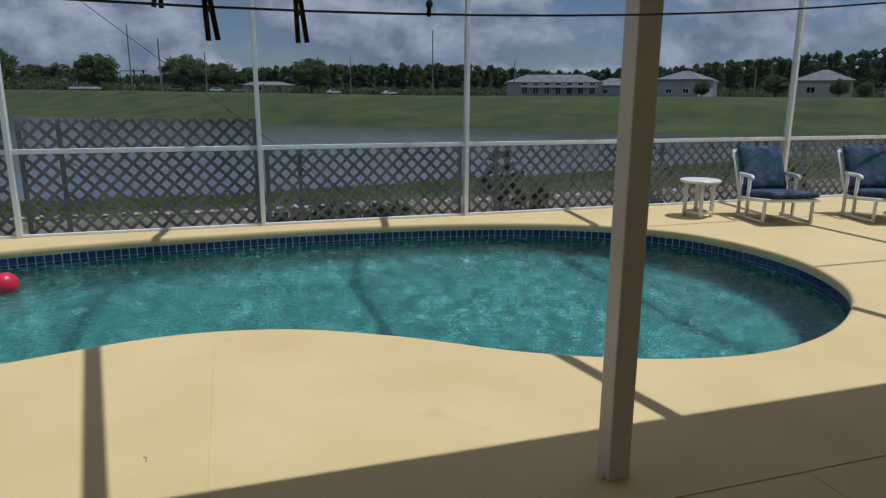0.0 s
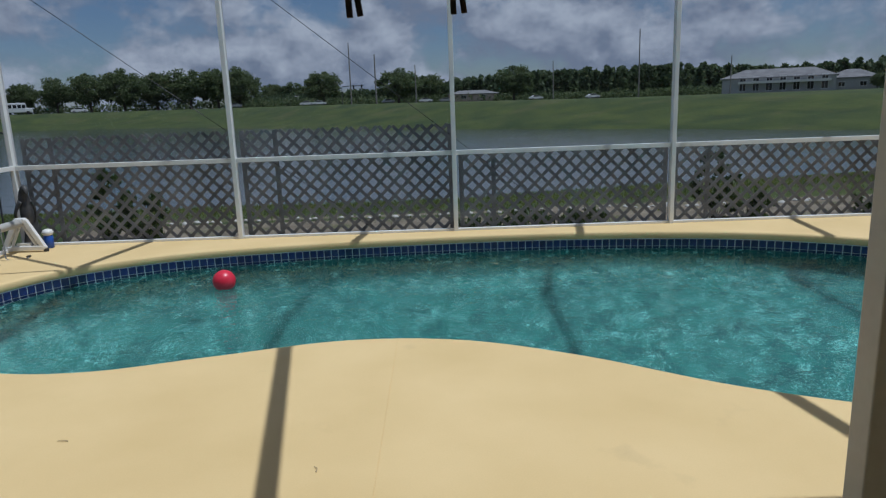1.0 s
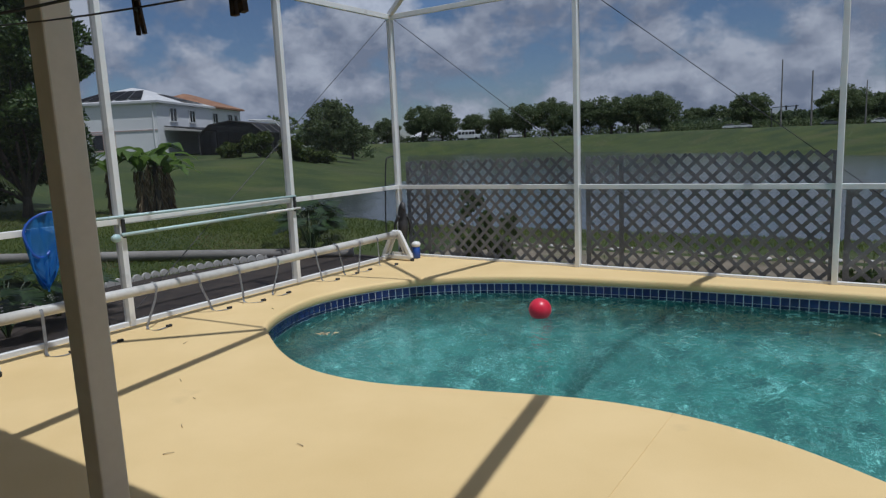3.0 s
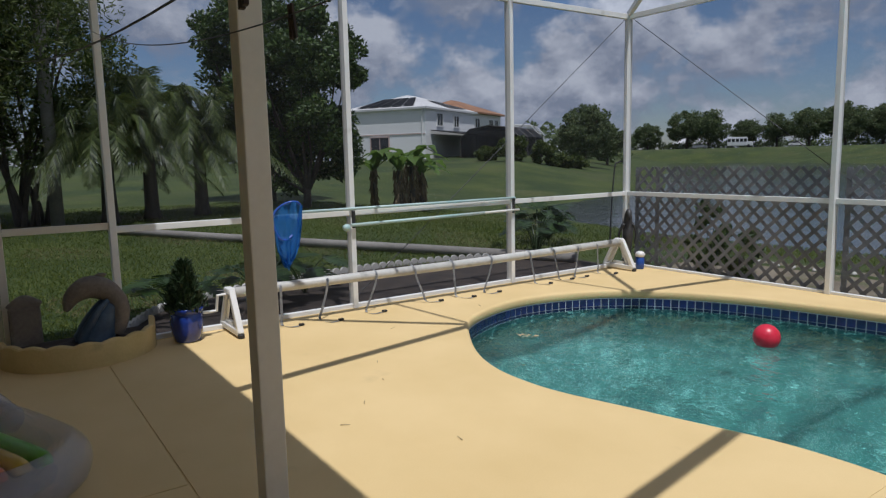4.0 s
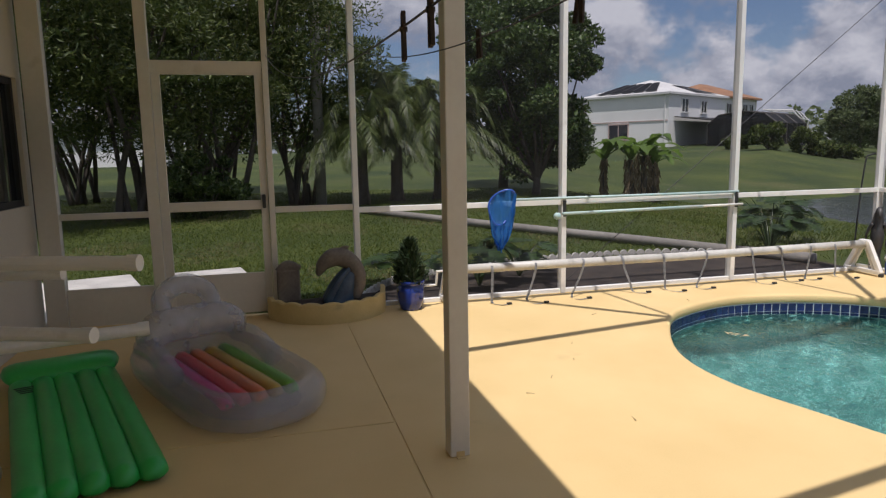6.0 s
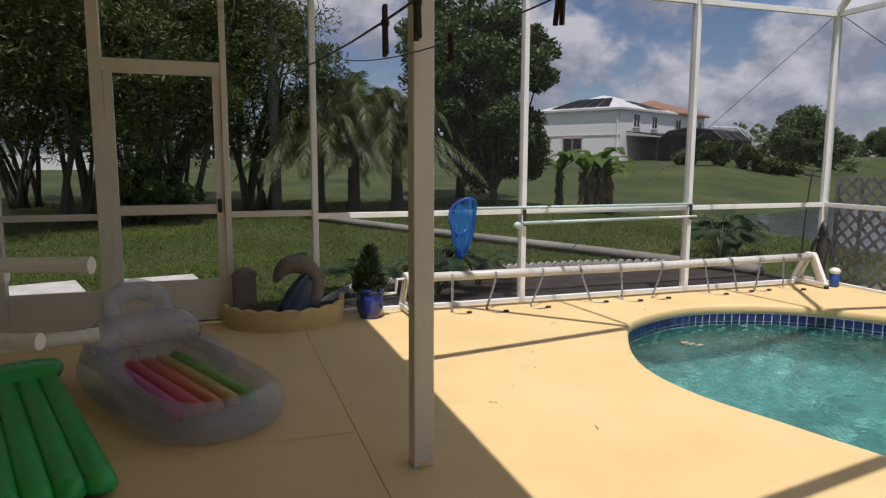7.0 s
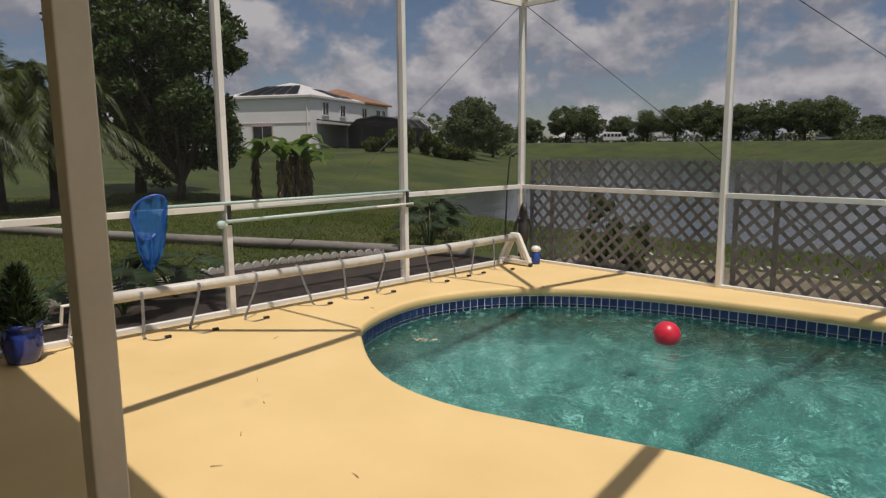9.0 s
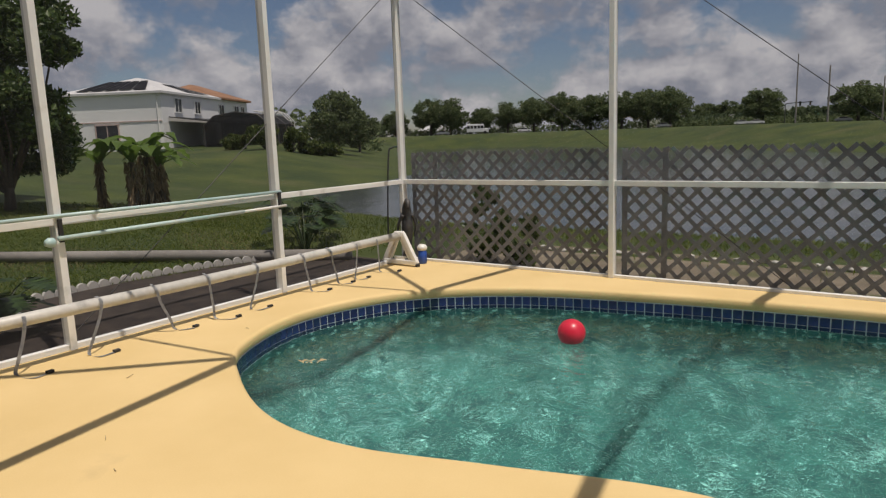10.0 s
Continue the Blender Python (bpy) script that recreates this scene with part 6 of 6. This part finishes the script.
# pale house glimpsed behind the oleanders
house("yard_house", "white house glimpsed behind the shrubs", place(97, 46), 185, 16, 8, 2.9, 1.5, M_WALLW, M_ROOFG, [("s", 4, 0.9, 1.6, 1.3), ("s", 10, 0.9, 1.6, 1.3)])
# far housing to the north-east
row = [("s", 5 + 3.1 * k, 0.6, 1.5, 1.9) for k in range(7)] + [("s", 5 + 3.1 * k, 3.0, 1.4, 1.1) for k in range(7)]
terr = house("terraced_house", "long grey two-storey terrace with a shingled roof", place(-22.8, 195), -30, 26, 10, 3.9, 2.2, M_WALLG, M_ROOFG, row)
bm = bmesh.new()
box(bm, (14.5, -0.8, 2.7), (21, 1.6, 0.55))
part("balcony_band", bm, M_WHITE, terr, "white balcony fascia")
for az, d, w, h, t, m in ((-34.8, 185, 11, 5.0, -60, M_WALLG), (-37.0, 190, 8, 4.6, -20, M_WALLW), (-44.6, 150, 10, 3.9, -48, M_STUCCO), (-50.4, 150, 12, 3.2, -52, M_STUCCO), (-29.8, 205, 12, 3.8, -30, M_WALLG)):
    house("suburban_house", "distant beige house with a grey hipped roof", place(az, d), t, w, 9, h - 0.6, 2.1, m, M_ROOFG, [("s", w * 0.3, 0.9, 1.5, 1.2), ("s", w * 0.7, 0.9, 1.5, 1.2)], group="houses beyond the pond")
for az, d, w, m in ((-1.2, 240, 17, M_PINK), (-3.4, 256, 10, M_WALLW), (2.4, 258, 9, M_WALLW), (12.6, 262, 10, M_WALLW)):
    house("roadside_building", "low pale building beyond the road", place(az, d), -az, w, 8, 2.6, 1.2, m, M_ROOFG, [("s", w * 0.3, 0.9, 1.8, 1.2), ("s", w * 0.7, 0.9, 1.8, 1.2)], group="buildings along the road")

# ---- poles and vehicles along the road ----
for az, d, top, base in ((4.95, 100, 4.25, 0.5), (-16.6, 120, 5.3, 0.1), (-23.4, 140, 2.95, 0.1), (7.0, 120, 5.2, 0.3), (-42.0, 118, 2.0, 0.1), (-9.8, 150, 3.2, 0.2), (1.6, 130, 3.3, 0.4)):
    x, y = place(az, d)
    h = 1.4 + d * math.tan(radians(top)) - gz(x, y)
    bm = bmesh.new()
    pipe(bm, [(0, 0, -0.3), (0, 0, h)], 0.13, 8, True, 0.08)
    o = tagged(part("utility_pole", bm, M_LOG), "tall thin utility pole beside the road", "pole", "poles along the road")
    o.matrix_basis = pose(x, y, gz(x, y))
sig = group_of("traffic_signal", (*place(7.7, 175), gz(*place(7.7, 175))), "dark traffic signal on a mast arm at the junction", "traffic signal")
bm = bmesh.new()
pipe(bm, [(0, 0, 0), (0, 0, 4.3), (0.3, 0, 4.5), (5.5, 0, 4.6)], 0.09, 8)
part("mast", bm, M_WIRE, sig)
for x in (3.0, 5.0):
    bm = bmesh.new()
    box(bm, (x, 0, 4.3), (0.36, 0.3, 1.0), bevel=0.05)
    part("signal_head", bm, M_BLACK, sig)


def car(paint, label):
    ob = group_of("parked_car", (0, 0, -260), label, "car", "cars on the road")
    bm = bmesh.new()
    prof = [(-2.2, 0.35), (-2.25, 0.75), (-2.05, 0.92), (-1.55, 0.98), (-0.95, 1.42), (0.6, 1.45), (1.25, 1.0), (2.1, 0.85), (2.25, 0.6), (2.2, 0.35)]
    a = [bm.verts.new((x, -0.85, z)) for x, z in prof]
    b = [bm.verts.new((x, 0.85, z)) for x, z in prof]
    bm.faces.new(a)
    bm.faces.new(b[::-1])
    for k in range(len(prof)):
        bm.faces.new((a[k], b[k], b[(k + 1) % len(prof)], a[(k + 1) % len(prof)]))
    bmesh.ops.recalc_face_normals(bm, faces=bm.faces[:])
    part("body", bm, paint, ob)
    for sy in (-1, 1):
        bm = bmesh.new()
        v = [bm.verts.new((x, sy * 0.858, z)) for x, z in ((-1.4, 1.0), (-0.92, 1.36), (0.55, 1.38), (1.05, 1.02))]
        bm.faces.new(v)
        part("side_window", bm, M_GLASS, ob)
        for x in (-1.4, 1.4):
            bm = bmesh.new()
            pipe(bm, [(x, sy * 0.70, 0.32), (x, sy * 0.88, 0.32)], 0.32, 16)
            w = part("wheel", bm, M_BLACK, ob)
            bm = bmesh.new()
            pipe(bm, [(x, sy * 0.88, 0.32), (x, sy * 0.89, 0.32)], 0.19, 12)
            part("rim", bm, M_STRAP, w)
    return ob


M_CARW = surface("white_car_paint", (0.72, 0.73, 0.74), (0.78, 0.78, 0.79), 0.2, coat=0.5, bump=0)
M_CARS = surface("silver_car_paint", (0.30, 0.31, 0.32), (0.38, 0.39, 0.40), 0.25, metal=0.4, coat=0.5, bump=0)


def park(ob, az, d, turn, first=False):
    x, y = place(az, d)
    m = pose(x, y, gz(x, y) + 0.02, 0, 0, turn)
    if first:
        ob.matrix_basis = m
    else:
        copy_thing(ob, m)


cw, cs_ = car(M_CARW, "white car on the far road"), car(M_CARS, "silver car on the far road")
park(cw, 27.4, 222, 25, True)
park(cs_, 34.2, 222, 25, True)
for az, d, who in ((10.6, 225, cw), (9.6, 225, cw), (3.9, 228, cs_), (0.8, 228, cw), (-0.9, 230, cs_), (16.3, 224, cs_), (-8.4, 230, cw), (-13.0, 230, cw)):
    park(who, az, d, 12)
bus = group_of("shuttle_bus", (*place(31.3, 196), gz(*place(31.3, 196))), "white shuttle bus on the far road", "bus", turn=25)
bm = bmesh.new()
box(bm, (-0.6, 0, 1.65), (4.8, 2.1, 2.3), bevel=0.15)
box(bm, (2.4, 0, 1.0), (1.5, 1.9, 1.1), bevel=0.15)
part("body", bm, M_CARW, bus)
for x in (-2.4, -1.4, -0.4, 0.6, 1.5):
    for sy in (-1, 1):
        bm = bmesh.new()
        box(bm, (x - 0.1, sy * 1.055, 1.95), (0.75, 0.02, 0.8))
        part("window", bm, M_GLASS, bus)
for x in (-2.0, 2.2):
    for sy in (-1, 1):
        bm = bmesh.new()
        pipe(bm, [(x, sy * 0.8, 0.42), (x, sy * 1.03, 0.42)], 0.42, 16)
        part("wheel", bm, M_BLACK, bus)

# ---- lattice panels outside the far screen ----
def lattice(x0, x1, top):
    ob = group_of("lattice_panel", (0, 0, 0), "dark weathered diagonal lattice panel outside the screen" if top < 1 else "taller dark weathered diagonal lattice panel outside the screen", "lattice", "lattice panels along the far screen")
    zb = -0.06
    for way in (1, -1):
        y = 0.100 if way > 0 else 0.1075
        c = x0 - (top - zb) - 0.05
        while c < x1 + (top - zb):
            # along the slat x = c + way * (z - zb), from zb to top
            za, zt = zb, top
            if way > 0:
                za, zt = max(za, zb + (x0 - c)), min(zt, zb + (x1 - c))
            else:
                za, zt = max(za, zb + (c - x1)), min(zt, zb + (c - x0))
            if zt - za > 0.06:
                bm = bmesh.new()
                bar(bm, (c + way * (za - zb), y, za), (c + way * (zt - zb), y, zt), 0.006, 0.038)
                part("slat", bm, M_LATTICE, ob)
            c += 0.163
    for x in (x0 + 0.02, x1 - 0.02, x0 + (0.33 if x0 < 1 else 0.40)):
        bm = bmesh.new()
        box(bm, (x, 0.117, (top + zb) / 2), (0.05, 0.012, top - zb))
        part("stile", bm, M_LATTICE, ob)


for k in range(7):
    lattice(NX[k] + 0.06, NX[k + 1] - 0.02, 1.235 if k < 2 else 0.885)

# ---- waterline tiles ----
bm = bmesh.new()
box(bm, (0, 0, 0), (0.0685, 0.008, 0.0725))
tile_mesh = mesh_of("tile", bm, M_TILE)
tverts, tfaces = [], []
cube = [(sx, sy, sz) for sx in (-1, 1) for sy in (-1, 1) for sz in (-1, 1)]
quads = [(0, 1, 3, 2), (4, 6, 7, 5), (0, 4, 5, 1), (2, 3, 7, 6), (0, 2, 6, 4), (1, 5, 7, 3)]
for k in range(NE):
    a, b = EDGE[k], EDGE[(k + 1) % NE]
    n = (OUTW[k] + OUTW[(k + 1) % NE]).normalized()
    c = (a + b) / 2 + n * 0.008
    m = pose(c.x, c.y, -0.128, 0, 0, math.degrees(math.atan2(b.y - a.y, b.x - a.x)))
    o = new("tile", tile_mesh)
    o.parent = basin
    o.matrix_basis = m
    i = len(tverts)
    tverts += [tuple((m @ Matrix.Translation((0, 0, -0.079))) @ Vector((sx * 0.0343, sy * 0.004, sz * 0.0372))) for sx, sy, sz in cube]
    tfaces += [tuple(i + j for j in q) for q in quads]
low_tiles = raw("tile_row", tverts, tfaces, M_TILE, basin)
low_tiles["kind"] = "stuff"
